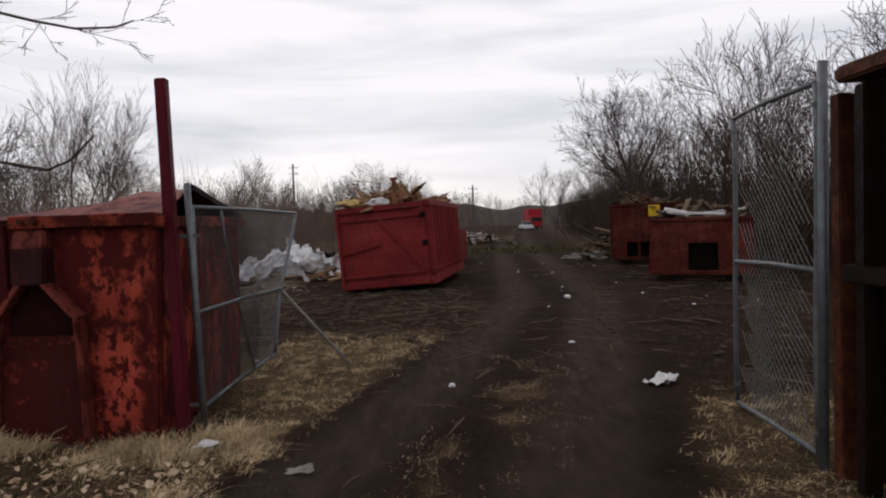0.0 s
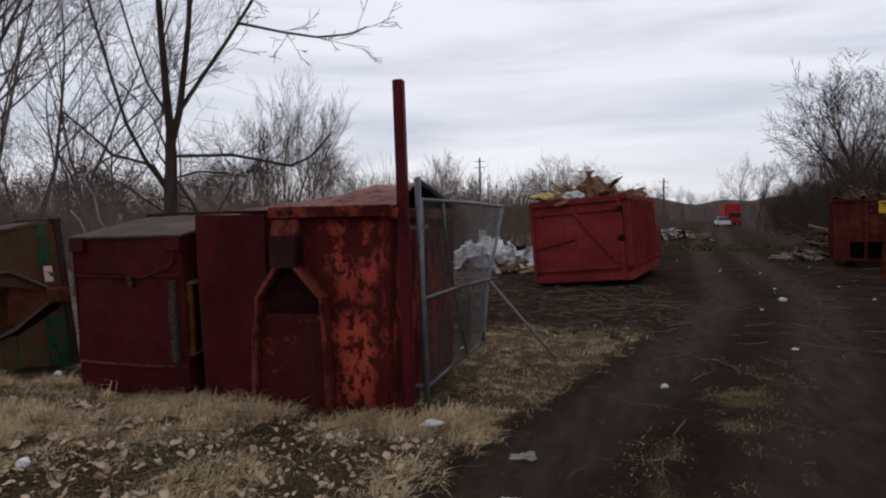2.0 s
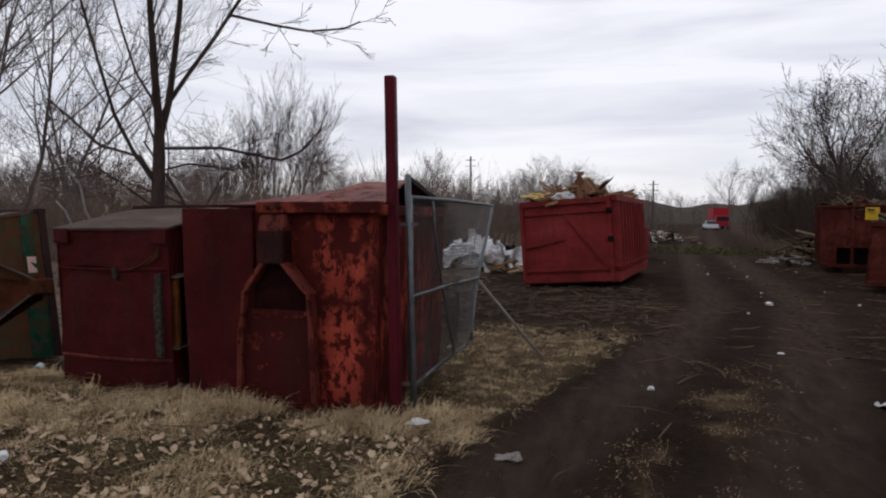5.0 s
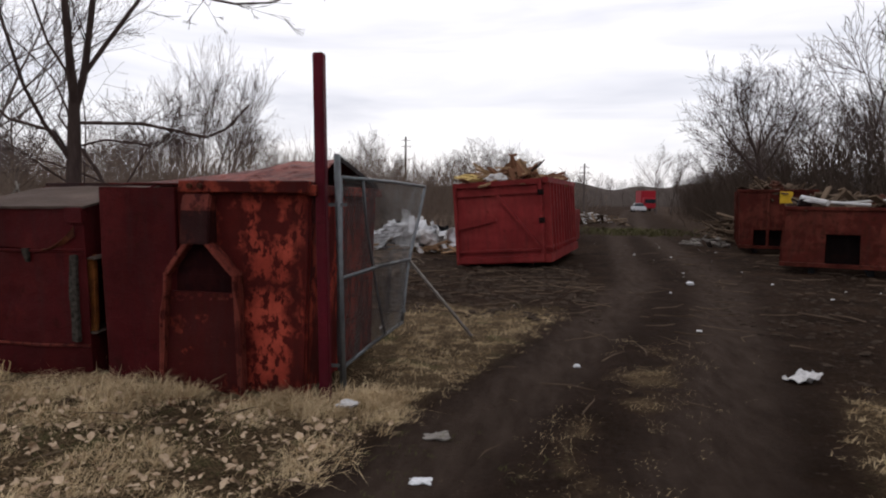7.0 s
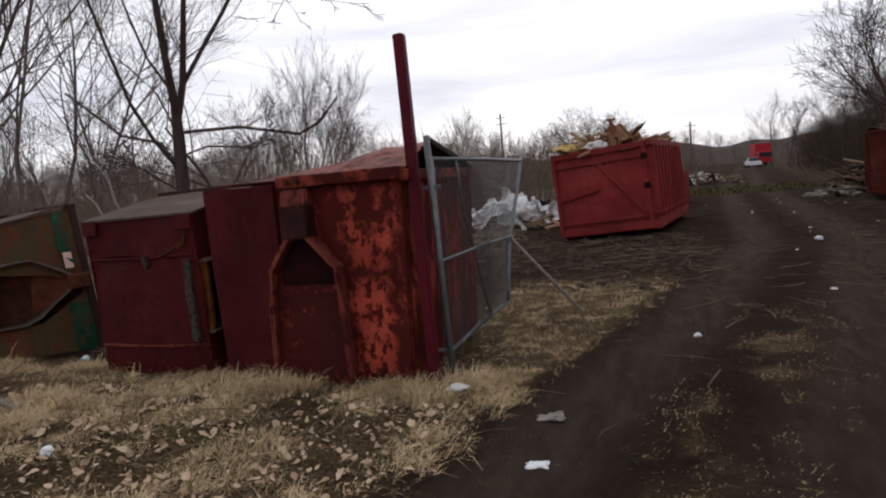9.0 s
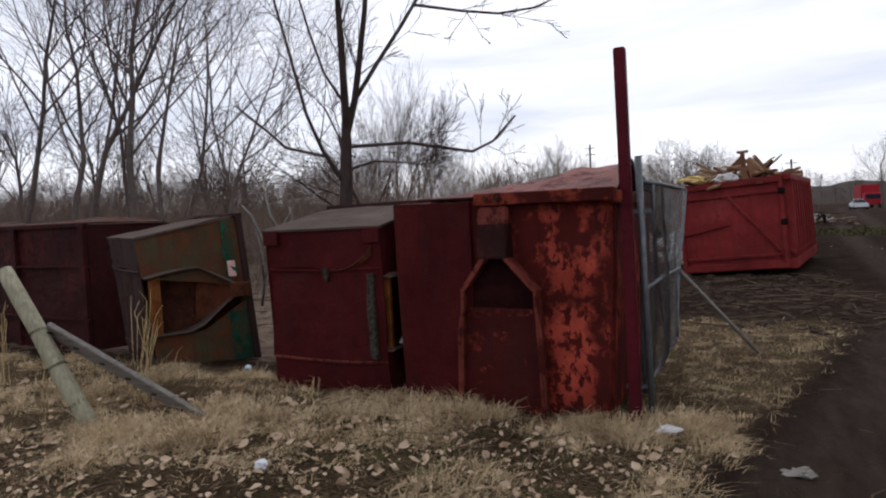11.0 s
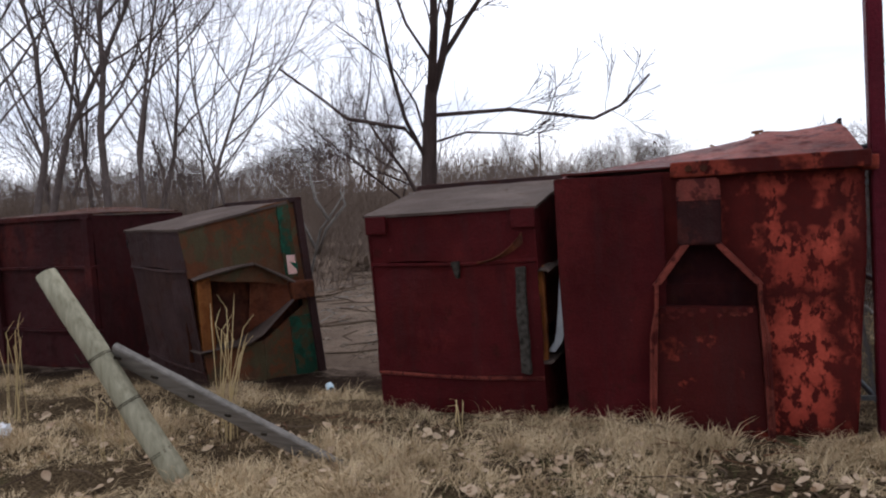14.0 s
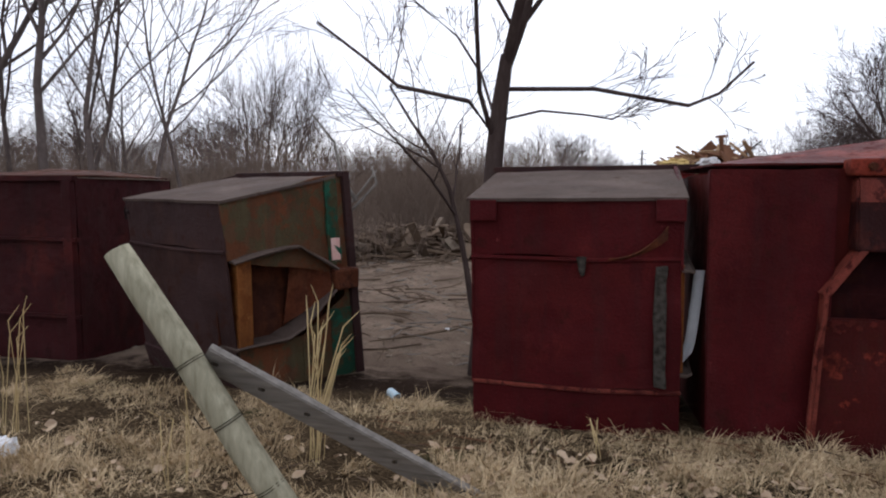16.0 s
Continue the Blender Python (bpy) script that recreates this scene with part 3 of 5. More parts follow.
def sloped_dumpster(m, w, depth, label, front, side, lid, lidback, dent, open_at=(0.10, 0.98), extra=False, seam=0.245):
    """A sloped-lid dumpster: ribbed front at y = 0, a side at x = w torn open at its fork pocket."""
    d = thing("dumpster", m, label, "dumpster", "dumpsters along the bank")
    zf, zb = 1.50, 1.74
    z0, z1 = 0.42, 1.08
    ya, yb = open_at
    t = 0.012
    foot_in = 0.16 if extra else 0.06
    # front wall in three bands with a pressed seam between
    for k, (a, c, y0, y1) in enumerate(((0.0, seam - 0.005, foot_in, foot_in * 0.7), (seam + 0.005, 1.13, foot_in * 0.7, 0.03), (1.15, zf, 0.03, 0.0))):
        bm = bm_new()
        hexa(bm, [(0, y0, a), (w, y0, a), (w, y0 + t, a), (0, y0 + t, a)], [(0, y1, c), (w, y1, c), (w, y1 + t, c), (0, y1 + t, c)])
        part("front_panel", dented(bm, 0.035, 1.8, dent + k, 7), front, d)
    for z, y in ((seam, foot_in * 0.7 - 0.015), (1.14, 0.012)):
        bm = bm_new()
        tube(bm, [(0.0, y + 0.015, z), (w * 0.3, y, z - 0.006), (w * 0.6, y, z - 0.012), (w, y + 0.015, z + 0.004)], 0.014, 6)
        # lower front seam: its highlight is painted with the paler edge colour
        part("seam_rib", bm, RED_EDGE if z < 1 and not extra else front, d)
    # back and far side
    bm = bm_new()
    block(bm, 0, depth - t, 0, w, depth, zb)
    part("back_panel", dented(bm, 0.02, 1.5, dent + 4), side, d)
    bm = bm_new()
    hexa(bm, [(0, foot_in, 0), (t, foot_in, 0), (t, depth, 0), (0, depth, 0)], [(0, 0.0, zf), (t, 0.0, zf), (t, depth, zb), (0, depth, zb)])
    part("side_panel", dented(bm, 0.02, 1.5, dent + 5), front, d)
    bm = bm_new()
    block(bm, 0.02, 0.17, 0.02, w - 0.02, depth - 0.02, 0.05)
    part("bottom", bm, DARK_STEEL, d)
    # open side: sheet round the hole
    bm = bm_new()
    yz = lambda z: foot_in * (1 - z / zf)
    close_top, close_low = (-0.20, 0.36) if extra else (-0.06, 0.12)
    hexa(bm, [(w - t, yz(z1), z1), (w, yz(z1), z1), (w, depth, z1 + close_top), (w - t, depth, z1 + close_top)], [(w - t, 0.0, zf), (w, 0.0, zf), (w, depth, zb), (w - t, depth, zb)])
    part("side_panel", dented(bm, 0.03, 2.2, dent + 6, 6), side, d)
    bm = bm_new()
    hexa(bm, [(w - t, foot_in, 0), (w, foot_in, 0), (w, depth * 0.55, 0), (w - t, depth * 0.55, 0)], [(w - t, yz(z0), z0), (w, yz(z0), z0), (w, depth * 0.55, z0 + 0.02), (w - t, depth * 0.55, z0 + 0.02)])
    part("side_panel", dented(bm, 0.03, 2.2, dent + 10, 4), side, d)
    bm = bm_new()
    hexa(bm, [(w - t, depth * 0.55, 0), (w, depth * 0.55, 0), (w, depth, 0), (w - t, depth, 0)], [(w - t, depth * 0.55, z0 + 0.02), (w, depth * 0.55, z0 + 0.02), (w, depth, z0 + close_low), (w - t, depth, z0 + close_low)])
    part("side_panel", dented(bm, 0.03, 2.2, dent + 7, 6), side, d)
    bm = bm_new()
    hexa(bm, [(w - t, yb, z0 - 0.02), (w, yb, z0 - 0.02), (w, depth, z0 + 0.1), (w - t, depth, z0 + 0.1)], [(w - t, yb + 0.12, z1), (w, yb + 0.12, z1), (w, depth, z1), (w - t, depth, z1)])
    part("side_panel", dented(bm, 0.02, 2.2, dent + 8, 3), side, d)
    # the torn pocket: top and bottom plates, inner wall, orange upright, triangle gusset
    bm = bm_new()
    rows = []
    for i in range(8):
        v = i / 7
        y = ya - 0.06 + (yb - ya + 0.1) * v
        rise = (0.11 * min(v / 0.55, 1) - 0.62 * max(0, v - 0.55)) if extra else 0.05 * v
        rows.append([(w - 0.20, y, z1 + rise), (w + 0.05, y, z1 + rise + 0.015 * math.sin(9 * v)), (w + 0.075, y, z1 + rise - 0.012)])
    sheet(bm, rows, 0.016)
    part("pocket_top", bm, LID_GREY, d, "torn curling pocket flange")
    bm = bm_new()
    rows = []
    for i in range(8):
        v = i / 7
        y = ya - 0.04 + (yb - ya + 0.06) * v
        rise = (0.03 * v + 0.75 * max(0, v - 0.5)) if extra else 0.02 * v
        rows.append([(w - 0.20, y, z0 + rise), (w + 0.04, y, z0 + rise + 0.01 * math.sin(11 * v)), (w + 0.07, y, z0 + rise + 0.02)])
    sheet(bm, rows, 0.016)
    part("pocket_bottom", bm, LID_GREY, d, "rusty bent pocket flange")
    bm = bm_new()
    block(bm, w - 0.21, ya - 0.05, z0 - 0.1, w - 0.20, depth - 0.05, z1 + 0.12)
    part("pocket_wall", dented(bm, 0.02, 3, dent + 9, 4), RUST_BROWN, d)
    bm = bm_new()
    block(bm, w - 0.19, ya - 0.01, z0, w + 0.015, ya + (0.10 if extra else 0.035), z1 + 0.02, 0.006)
    part("pocket_upright", bm, RUST_ORANGE, d, "orange rusted upright")
    bm = bm_new()
    sheet(bm, [[(w - 0.16, ya + 0.45, z0 + 0.1), (w - 0.06, ya + 0.50, z1 + 0.09)], [(w + 0.02, yb - 0.02, z1 - 0.32), (w + 0.03, yb + 0.04, z1 - 0.10)]], 0.014)
    part("gusset", bm, RUST_RED, d, "rust-red bent gusset plate")
    # lid: a sloping sheet that ends in a raised back rail
    bm = bm_new()
    rows = [[(-0.02 + (w + 0.04) * j / 8, -0.02 + (depth - 0.11) * i / 5, zf + 0.012 + (zb - zf - 0.03) * (depth - 0.11) * i / 5 / depth + 0.012 * noise.noise(Vector((j * 0.6, i * 0.7, dent)))) for j in range(9)] for i in range(6)]
    sheet(bm, rows, 0.02)
    part("lid", bm, lid, d, "weathered sloping lid")
    bm = bm_new()
    block(bm, 0.0 if extra else -0.06, depth - 0.10, zb - 0.045, w + (0.03 if extra else 0.16), depth + 0.02, zb - 0.002, 0.006)
    part("back_rail", bm, lidback, d)
    return d


def make_dumpsters():
    big_dumpster()
    d2 = sloped_dumpster(pose(-5.40, 5.23, 0.05, 0, -0.6, -5.0), 1.29, 1.12, "dull maroon steel dumpster with dented front and torn side pocket", MAROON, MAROON, LID_GREY, OLIVE_DARK, 1.0, (0.10, 0.86), False, 0.32)
    bm = bm_new()
    block(bm, 1.13, -0.002, 0.36, 1.20, 0.04, 1.10, 0.008)
    part("scab_strip", dented(bm, 0.012, 12, 3, 6), CONCRETE_SCAB, d2, "crusted grey torn strip")
    for x in (0.0, 1.13):
        bm = bm_new()
        block(bm, x, -0.03, 1.37, x + 0.17, 0.0, 1.50, 0.006)
        part("corner_plate", bm, MAROON, d2)
    bm = bm_new()
    rows = [[(0.86 + 0.34 * u, -0.005 - 0.03 * math.sin(3 * u) * v, 1.13 + 0.13 * u * u + (0.012 + 0.07 * u ** 3) * v) for u in np.linspace(0, 1, 12)] for v in (0, 0.5, 1)]
    sheet(bm, rows, 0.008)
    part("torn_flap", bm, RUST_BROWN, d2, "peeled torn metal flap")
    bm = bm_new()
    hexa(bm, [(0.69, -0.005, 1.03), (0.715, -0.005, 1.03), (0.715, 0.03, 1.03), (0.69, 0.03, 1.03)], [(0.665, -0.03, 1.15), (0.73, -0.03, 1.15), (0.73, 0.02, 1.15), (0.665, 0.02, 1.15)], 0.005)
    part("torn_tab", bm, CONCRETE_SCAB, d2)
    d3 = sloped_dumpster(pose(-8.49, 6.10, 0.02, 0, 0, -31), 1.50, 1.14, "brown and green rusted dumpster with its side torn open", OLIVE_DARK, BROWN_GREEN, LID_GREY, OLIVE_DARK, 11.0, (0.12, 0.98), True)
    bm = bm_new()
    block(bm, 1.505, 0.90, 0.98, 1.519, 1.02, 1.68, 0.004)
    part("green_strip", dented(bm, 0.015, 6, 2, 6), GREEN, d3, "flaking green paint strip")
    bm = bm_new()
    block(bm, 1.503, 0.88, 0.03, 1.516, 1.08, 0.62, 0.004)
    part("green_panel", bm, GREEN, d3, "flaking green paint panel")
    bm = bm_new()
    block(bm, 1.519, 0.925, 1.02, 1.524, 1.01, 1.20, 0.002)
    part("sticker", bm, PINK, d3, "faded pink and white sticker")
    bm = bm_new()
    block(bm, 1.49, 1.08, 0.02, 1.54, 1.15, 1.74, 0.01)
    part("corner_post", bm, OLIVE_DARK, d3)
    bm = bm_new()
    block(bm, 1.51, 0.92, 0.78, 1.58, 1.13, 0.94, 0.015)
    part("corner_bracket", dented(bm, 0.03, 6, 4, 3), RUST_BROWN, d3, "rusted bent corner bracket")
    bm = bm_new()
    tube(bm, [(-0.1, 0.05, 1.40), (0.05, 0.02, 1.40)], 0.03, 8)
    tube(bm, [(-0.06, 0.05, 1.33), (-0.06, 0.05, 1.44)], 0.04, 8)
    part("hinge", bm, DARK_STEEL, d3)
    for piece in d3.children:
        for v in piece.data.vertices:
            v.co.y += 0.16 * (1 - v.co.z / 1.74) * max(0.0, v.co.y) / 1.14
    # the long dumpster behind
    d = thing("dumpster", pose(-9.15, 6.32, 0.0, 0, 0, -5), "long dark red rusted open dumpster with horizontal ribs", "dumpster", "dumpsters along the bank")
    for x0, x1, y0, y1 in ((-7.6, 0, 0, 0.015), (-7.6, 0, 1.3, 1.315), (-0.015, 0, 0.015, 1.3), (-7.6, -7.585, 0.015, 1.3)):
        bm = bm_new()
        block(bm, x0, y0, 0, x1, y1, 1.70)
        part("wall", dented(bm, 0.03, 1.3, 21, 9), MAROON_DULL, d)
    bm = bm_new()
    block(bm, -7.58, 0.02, 0.03, -0.02, 1.29, 0.05)
    part("bottom", bm, DARK_STEEL, d)
    for z, r in ((1.70, 0.05), (1.15, 0.03), (0.45, 0.03)):
        bm = bm_new()
        beam(bm, (-7.62, -0.02, z), (0.03, -0.02, z), 0.07, r, (0, 0, 1), 0.006)
        part("rib", dented(bm, 0.02, 2, z * 9, 8), MAROON_DULL, d)
    for x in (-0.05, -1.6, -3.1, -4.6, -6.1, -7.55):
        bm = bm_new()
        block(bm, x - 0.05, -0.06, 0.02, x + 0.05, 0.0, 1.68, 0.008)
        part("upright", bm, MAROON_DULL, d)
    bm = bm_new()
    sheet(bm, [[(-7.6 + 7.65 * u / 10, 0.2 + 0.5 * v, 1.735 + 0.03 * math.sin(u * 1.7) * v + 0.02 * v) for u in range(11)] for v in (0, 1, 2)], 0.012)
    part("lid", bm, RUST_BROWN, d, "warped flattened lid sheet")
    # white plastic strip caught between two dumpsters
    bm = bm_new()
    rows = [[(0.032 * u + 0.07 * (v ** 0.6) - 0.05 * max(0.0, 0.15 - v) * 6, 0.02 * abs(u) + 0.02 * v, 0.60 * v) for u in (-1, -0.5, 0.5, 1)] for v in np.linspace(0, 1, 9)]
    sheet(bm, rows, 0.012)
    s = part("plastic_gutter", bm, WHITE)
    s.matrix_world = pose(-4.07, 5.36, 0.52, 0, 0, -20)
    tagged(s, "white plastic gutter length wedged between dumpsters", "gutter")


make_dumpsters()


# ---- gates ----
def mesh_wire(bm, length, z0, z1, sag=0.03, pitch=0.075, r=0.0022, seed=0):
    """Woven wire in the plane y = 0, from x = 0 to length: two families of slanting wires."""
    hh = z1 - z0
    for s in (1, -1):
        k = -hh if s > 0 else 0.0
        end = length if s > 0 else length + hh
        while k < end:
            pts = []
            for i in range(9):
                z = hh * i / 8
                x = k + s * z
                if -1e-6 <= x <= length:
                    y = sag * noise.noise(Vector((x * 1.7, z * 1.7, seed))) + s * r
                    pts.append((x + 0.02 * noise.noise(Vector((z * 2, x, seed + 5))), y, z0 + z))
            if len(pts) > 1:
                tube(bm, pts, r, 3, False)
            k += pitch
    return bm


def gate(m, length, z0, z1, bars, label, skew=0.0, sag=0.03, narrow=None, middle=()):
    """A chain-link gate in its own plane: x along it, frame of round pipe; narrow gives its share of length by height."""
    g = thing("chain_link_gate", m, label, "gate", "yard gates")

    def bent(bm):
        if narrow:
            for v in bm.verts:
                v.co.x *= float(np.interp(v.co.z, *narrow))
        return bm

    for x in (0.0, length):
        bm = bm_new()
        zs = [z0 + (z1 - z0) * k / 6 + (skew if x else 0) for k in range(7)]
        tube(bm, [(x, 0.008 * math.sin(k), z) for k, z in enumerate(zs)], 0.021, 8)
        part("upright", bent(bm), GALV, g, smooth=True)
    if middle:
        bm = bm_new()
        tube(bm, middle, 0.016, 8)
        part("upright", bm, GALV, g, smooth=True)
    for a, c in ((z0, z0 + skew), (z1, z1 + skew), *bars):
        bm = bm_new()
        tube(bm, [(0, 0, a), (length * 0.5, 0.012, (a + c) / 2 + 0.012), (length, 0, c)], 0.019, 8)
        part("rail", bent(bm), GALV, g, smooth=True)
    bm = bm_new()
    mesh_wire(bm, length, z0, z1, sag, 0.07, 0.0026, length)
    part("chain_link_mesh", bent(bm), WIRE, g)
    for x in (0.0, length):
        for z in (z0 + 0.12, (z0 + z1) / 2 + 0.2, z1 - 0.15):
            bm = bm_new()
            tube(bm, [(x, 0, z), (x, 0, z + 0.03)], 0.027, 8)
            part("clamp", bent(bm), GALV, g)
    return g


def rod(name, a, c, r, mat, label, category, group="", sides=12):
    bm = bm_new()
    tube(bm, [a, [(p + q) / 2 for p, q in zip(a, c)], c], r, sides)
    ob = part(name, bm, mat, None, "", True)
    return tagged(ob, label, category, group)


def square_post(a, c, w, label):
    bm = bm_new()
    beam(bm, a, c, w, w, (0, 1, 0), 0.008)
    return tagged(part("steel_post", bm, POLE_RED if a[0] < 0 else RUST_BROWN), label, "post", "maroon gate posts")


square_post((-2.06, 5.25, -0.1), (-2.115, 5.25, 2.815), 0.085, "tall maroon painted steel post leaning slightly beside the dumpster")
square_post((2.47, 4.20, -0.1), (2.46, 4.20, 2.36), 0.10, "dark maroon steel post beside the open gate")
hp = thing("hinge_post", pose(-2.0, 5.45, -0.05), "galvanised steel hinge post of the open gate", "post", "galvanised gate posts")
bm = bm_new()
tube(bm, [(0.03, 0, 0), (0.0, 0, 1), (-0.03, 0, 2.08)], 0.027, 10)
part("pipe", bm, GALV, hp, smooth=True)
for z in (1.66, 0.3):
    bm = bm_new()
    beam(bm, (-0.16, -0.03, z), (0.06, 0.0, z), 0.012, 0.03)
    part("bracket", bm, GALV, hp)
gate(pose(-2.03, 5.53, 0.0, 0, 0, 89.0), 3.62, 0.19, 1.84, ((0.98, 0.92),), "bent galvanised chain-link gate standing open by the dumpster", 0.0, 0.05, ((0.19, 0.4, 0.92, 1.84), (0.64, 0.67, 0.74, 1.0)), ((0.68, 0, 1.83), (0.85, 0.02, 1.45), (1.06, 0.03, 1.11), (1.3, 0.02, 0.65), (1.52, 0, 0.2)))
gate(pose(2.385, 4.36, 0.0, 0, 0, 87.5), 1.36, 0.08, 2.46, ((1.27, 1.25),), "tall galvanised chain-link gate standing open", -0.02, 0.05)
rod("gate_post", (2.40, 4.33, -0.05), (2.415, 4.33, 2.59), 0.031, GALV, "galvanised round post carrying the tall gate", "post", "galvanised gate posts")
strut = rod("prop_pole", (-1.97, 8.2, 0.90), (-1.17, 8.05, 0.02), 0.019, GREYWOOD, "thin grey pole propping the open gate", "pole")

# dark dumpster beyond the gate post
dr = thing("dumpster", pose(2.44, 2.22, 0.0), "tall dark rusty dumpster with an overhanging lid", "dumpster", "dumpsters along the bank")
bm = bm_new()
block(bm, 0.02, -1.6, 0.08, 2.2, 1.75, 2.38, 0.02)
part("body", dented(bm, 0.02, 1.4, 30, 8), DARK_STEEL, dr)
bm = bm_new()
hexa(bm, [(-0.10, -1.7, 2.40), (2.3, -1.7, 2.40), (2.3, 1.86, 2.40), (-0.10, 1.86, 2.40)], [(-0.10, -1.7, 2.49), (2.3, -1.7, 2.85), (2.3, 1.86, 2.85), (-0.10, 1.86, 2.49)], 0.015)
part("lid", dented(bm, 0.015, 1.4, 31, 5), RUST_BROWN, dr)
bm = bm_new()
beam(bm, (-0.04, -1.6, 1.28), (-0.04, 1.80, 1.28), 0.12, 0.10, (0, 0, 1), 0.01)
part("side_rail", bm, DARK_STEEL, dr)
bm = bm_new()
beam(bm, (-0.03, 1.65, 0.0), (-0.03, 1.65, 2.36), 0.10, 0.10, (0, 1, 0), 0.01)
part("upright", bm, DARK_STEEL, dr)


# ---- roll-off containers in the yard ----
def rubble(bm, rng, x0, x1, y0, y1, z, count, size=(0.3, 1.4), peak=0.5):
    """A heap of broken boards and sheets."""
    for _ in range(count):
        u, v = rng.uniform(-1, 1), rng.uniform(-1, 1)
        c = Vector(((x0 + x1) / 2 + u * (x1 - x0) / 2, (y0 + y1) / 2 + v * (y1 - y0) / 2, z + peak * (1 - max(abs(u), abs(v)) ** 2) * rng.uniform(0.2, 1.0)))
        ln = rng.uniform(*size)
        a, e = rng.uniform(0, math.tau), rng.gauss(0, 0.35)
        d = Vector((math.cos(a) * math.cos(e), math.sin(a) * math.cos(e), math.sin(e))) * ln / 2
        beam(bm, c - d, c + d, rng.uniform(0.05, 0.22), rng.uniform(0.02, 0.06), (rng.uniform(-0.5, 0.5), rng.uniform(-0.5, 0.5), 1))
    return bm


def heap(name, m, span, z, count, mat, label, seed, size=(0.3, 1.4), peak=0.5, group=""):
    bm = bm_new()
    rubble(bm, random.Random(seed), *span, z, count, size, peak)
    ob = part(name, bm, mat)
    ob.matrix_world = m
    return tagged(ob, label, "debris", group, "stuff")


def chunk(name, m, size, mat, label, seed, category="debris"):
    """One crumpled lump: a bag, a cloth, a lump of scrap."""
    bm = bm_new()
    bmesh.ops.create_icosphere(bm, subdivisions=3, radius=0.5)
    for v in bm.verts:
        k = 1 + 0.55 * noise.noise(v.co * 2.6 + Vector((seed, 0, 0))) + 0.25 * noise.noise(v.co * 7 + Vector((0, seed, 0)))
        v.co = Vector((v.co.x * size[0] * k, v.co.y * size[1] * k, max(-0.3, v.co.z) * size[2] * k))
    ob = part(name, bm, mat)
    ob.matrix_world = m
    return tagged(ob, label, category)


def red_container():
    """The roll-off with a barred tailgate and upright side ribs."""
    m = pose(-2.63, 17.55, -0.05, 0, -4.2, -9) @ Matrix.Scale(1.10, 4)
    c = thing("roll_off_container", m, "bright red steel roll-off container heaped with scrap wood", "container", "roll-off containers")
    w, ln, h = 2.12, 5.0, 1.93
    for s in ((0, 0.06, 0, 0.05, ln, h), (w - 0.05, 0.06, 0, w, ln, h), (0.05, ln - 0.05, 0, w - 0.05, ln, h), (0.05, 0.1, 0.02, w - 0.05, ln - 0.05, 0.1)):
        bm = bm_new()
        block(bm, *s)
        part("wall", bm, CONTAINER_RED, c)
    bm = bm_new()
    block(bm, 0, 0, 0.0, w, 0.06, h, 0.01)
    g = part("tailgate", dented(bm, 0.02, 1.4, 40, 5), CONTAINER_RED, c)
    for a, e, wd in (((0.02, 0.10), (w - 0.02, 0.10), 0.14), ((0.02, 0.30), (w - 0.02, 0.30), 0.05), ((0.02, 1.62), (w - 0.02, 1.62), 0.05), ((0.02, 1.86), (w - 0.02, 1.86), 0.12),
                     ((1.06, 1.60), (w - 0.10, 0.34), 0.07), ((0.06, 0.85), (1.02, 1.02), 0.06), ((0.05, 0.02), (0.05, 1.9), 0.10), ((w - 0.05, 0.02), (w - 0.05, 1.9), 0.12)):
        bm = bm_new()
        beam(bm, (a[0], -0.03, a[1]), (e[0], -0.03, e[1]), 0.07, wd, (0, 0, 1) if a[1] == e[1] else (0, 1, 0) if a[0] == e[0] else (0.3, 0, 1), 0.006)
        part("brace", bm, CONTAINER_RED, g)
    for z in (0.98, 1.62):
        bm = bm_new()
        block(bm, w - 0.10, -0.12, z - 0.08, w + 0.03, -0.02, z + 0.05, 0.015)
        part("latch", bm, DARK_STEEL, g)
    for k in range(10):
        y = 0.12 + k * 0.48
        bm = bm_new()
        hexa(bm, [(w, y, 0.22), (w + 0.15, y + 0.02, 0.22), (w + 0.15, y + 0.11, 0.22), (w, y + 0.13, 0.22)], [(w, y, h - 0.1), (w + 0.15, y + 0.02, h - 0.1), (w + 0.15, y + 0.11, h - 0.1), (w, y + 0.13, h - 0.1)], 0.005)
        part("side_rib", bm, CONTAINER_RED, c)
    for z, t_ in ((0.10, 0.2), (0.34, 0.06), (h - 0.05, 0.12)):
        bm = bm_new()
        beam(bm, (w + 0.06, 0.02, z), (w + 0.06, ln, z), 0.14, t_, (0, 0, 1), 0.008)
        part("side_rail", bm, CONTAINER_RED, c)
    for x in (0.35, w - 0.45):
        bm = bm_new()
        block(bm, x, 0.2, -0.13, x + 0.12, ln - 0.2, 0.0, 0.005)
        part("skid", bm, DARK_STEEL, c)
    heap("scrap_wood_heap", m, (0.2, w - 0.2, 0.2, ln - 0.3), h - 0.10, 90, TIMBER_DARK, "broken brown timber heaped in the red container", 3, (0.4, 1.3), 0.55)
    heap("scrap_board_heap", m, (0.2, w - 0.2, 0.1, 4.0), h - 0.02, 34, TIMBER, "pale splintered boards on the container load", 4, (0.4, 1.2), 0.5)
    chunk("foam_cushion", m @ pose(0.33, 0.35, h + 0.12, 0, 12, 10), (0.6, 0.5, 0.22), FOAM, "torn yellow foam cushion on the load", 2)
    chunk("sack", m @ pose(0.95, 0.4, h + 0.08, 0, 0, 10), (0.45, 0.4, 0.22), WHITE_DIRTY, "crumpled white sack on the load", 5)
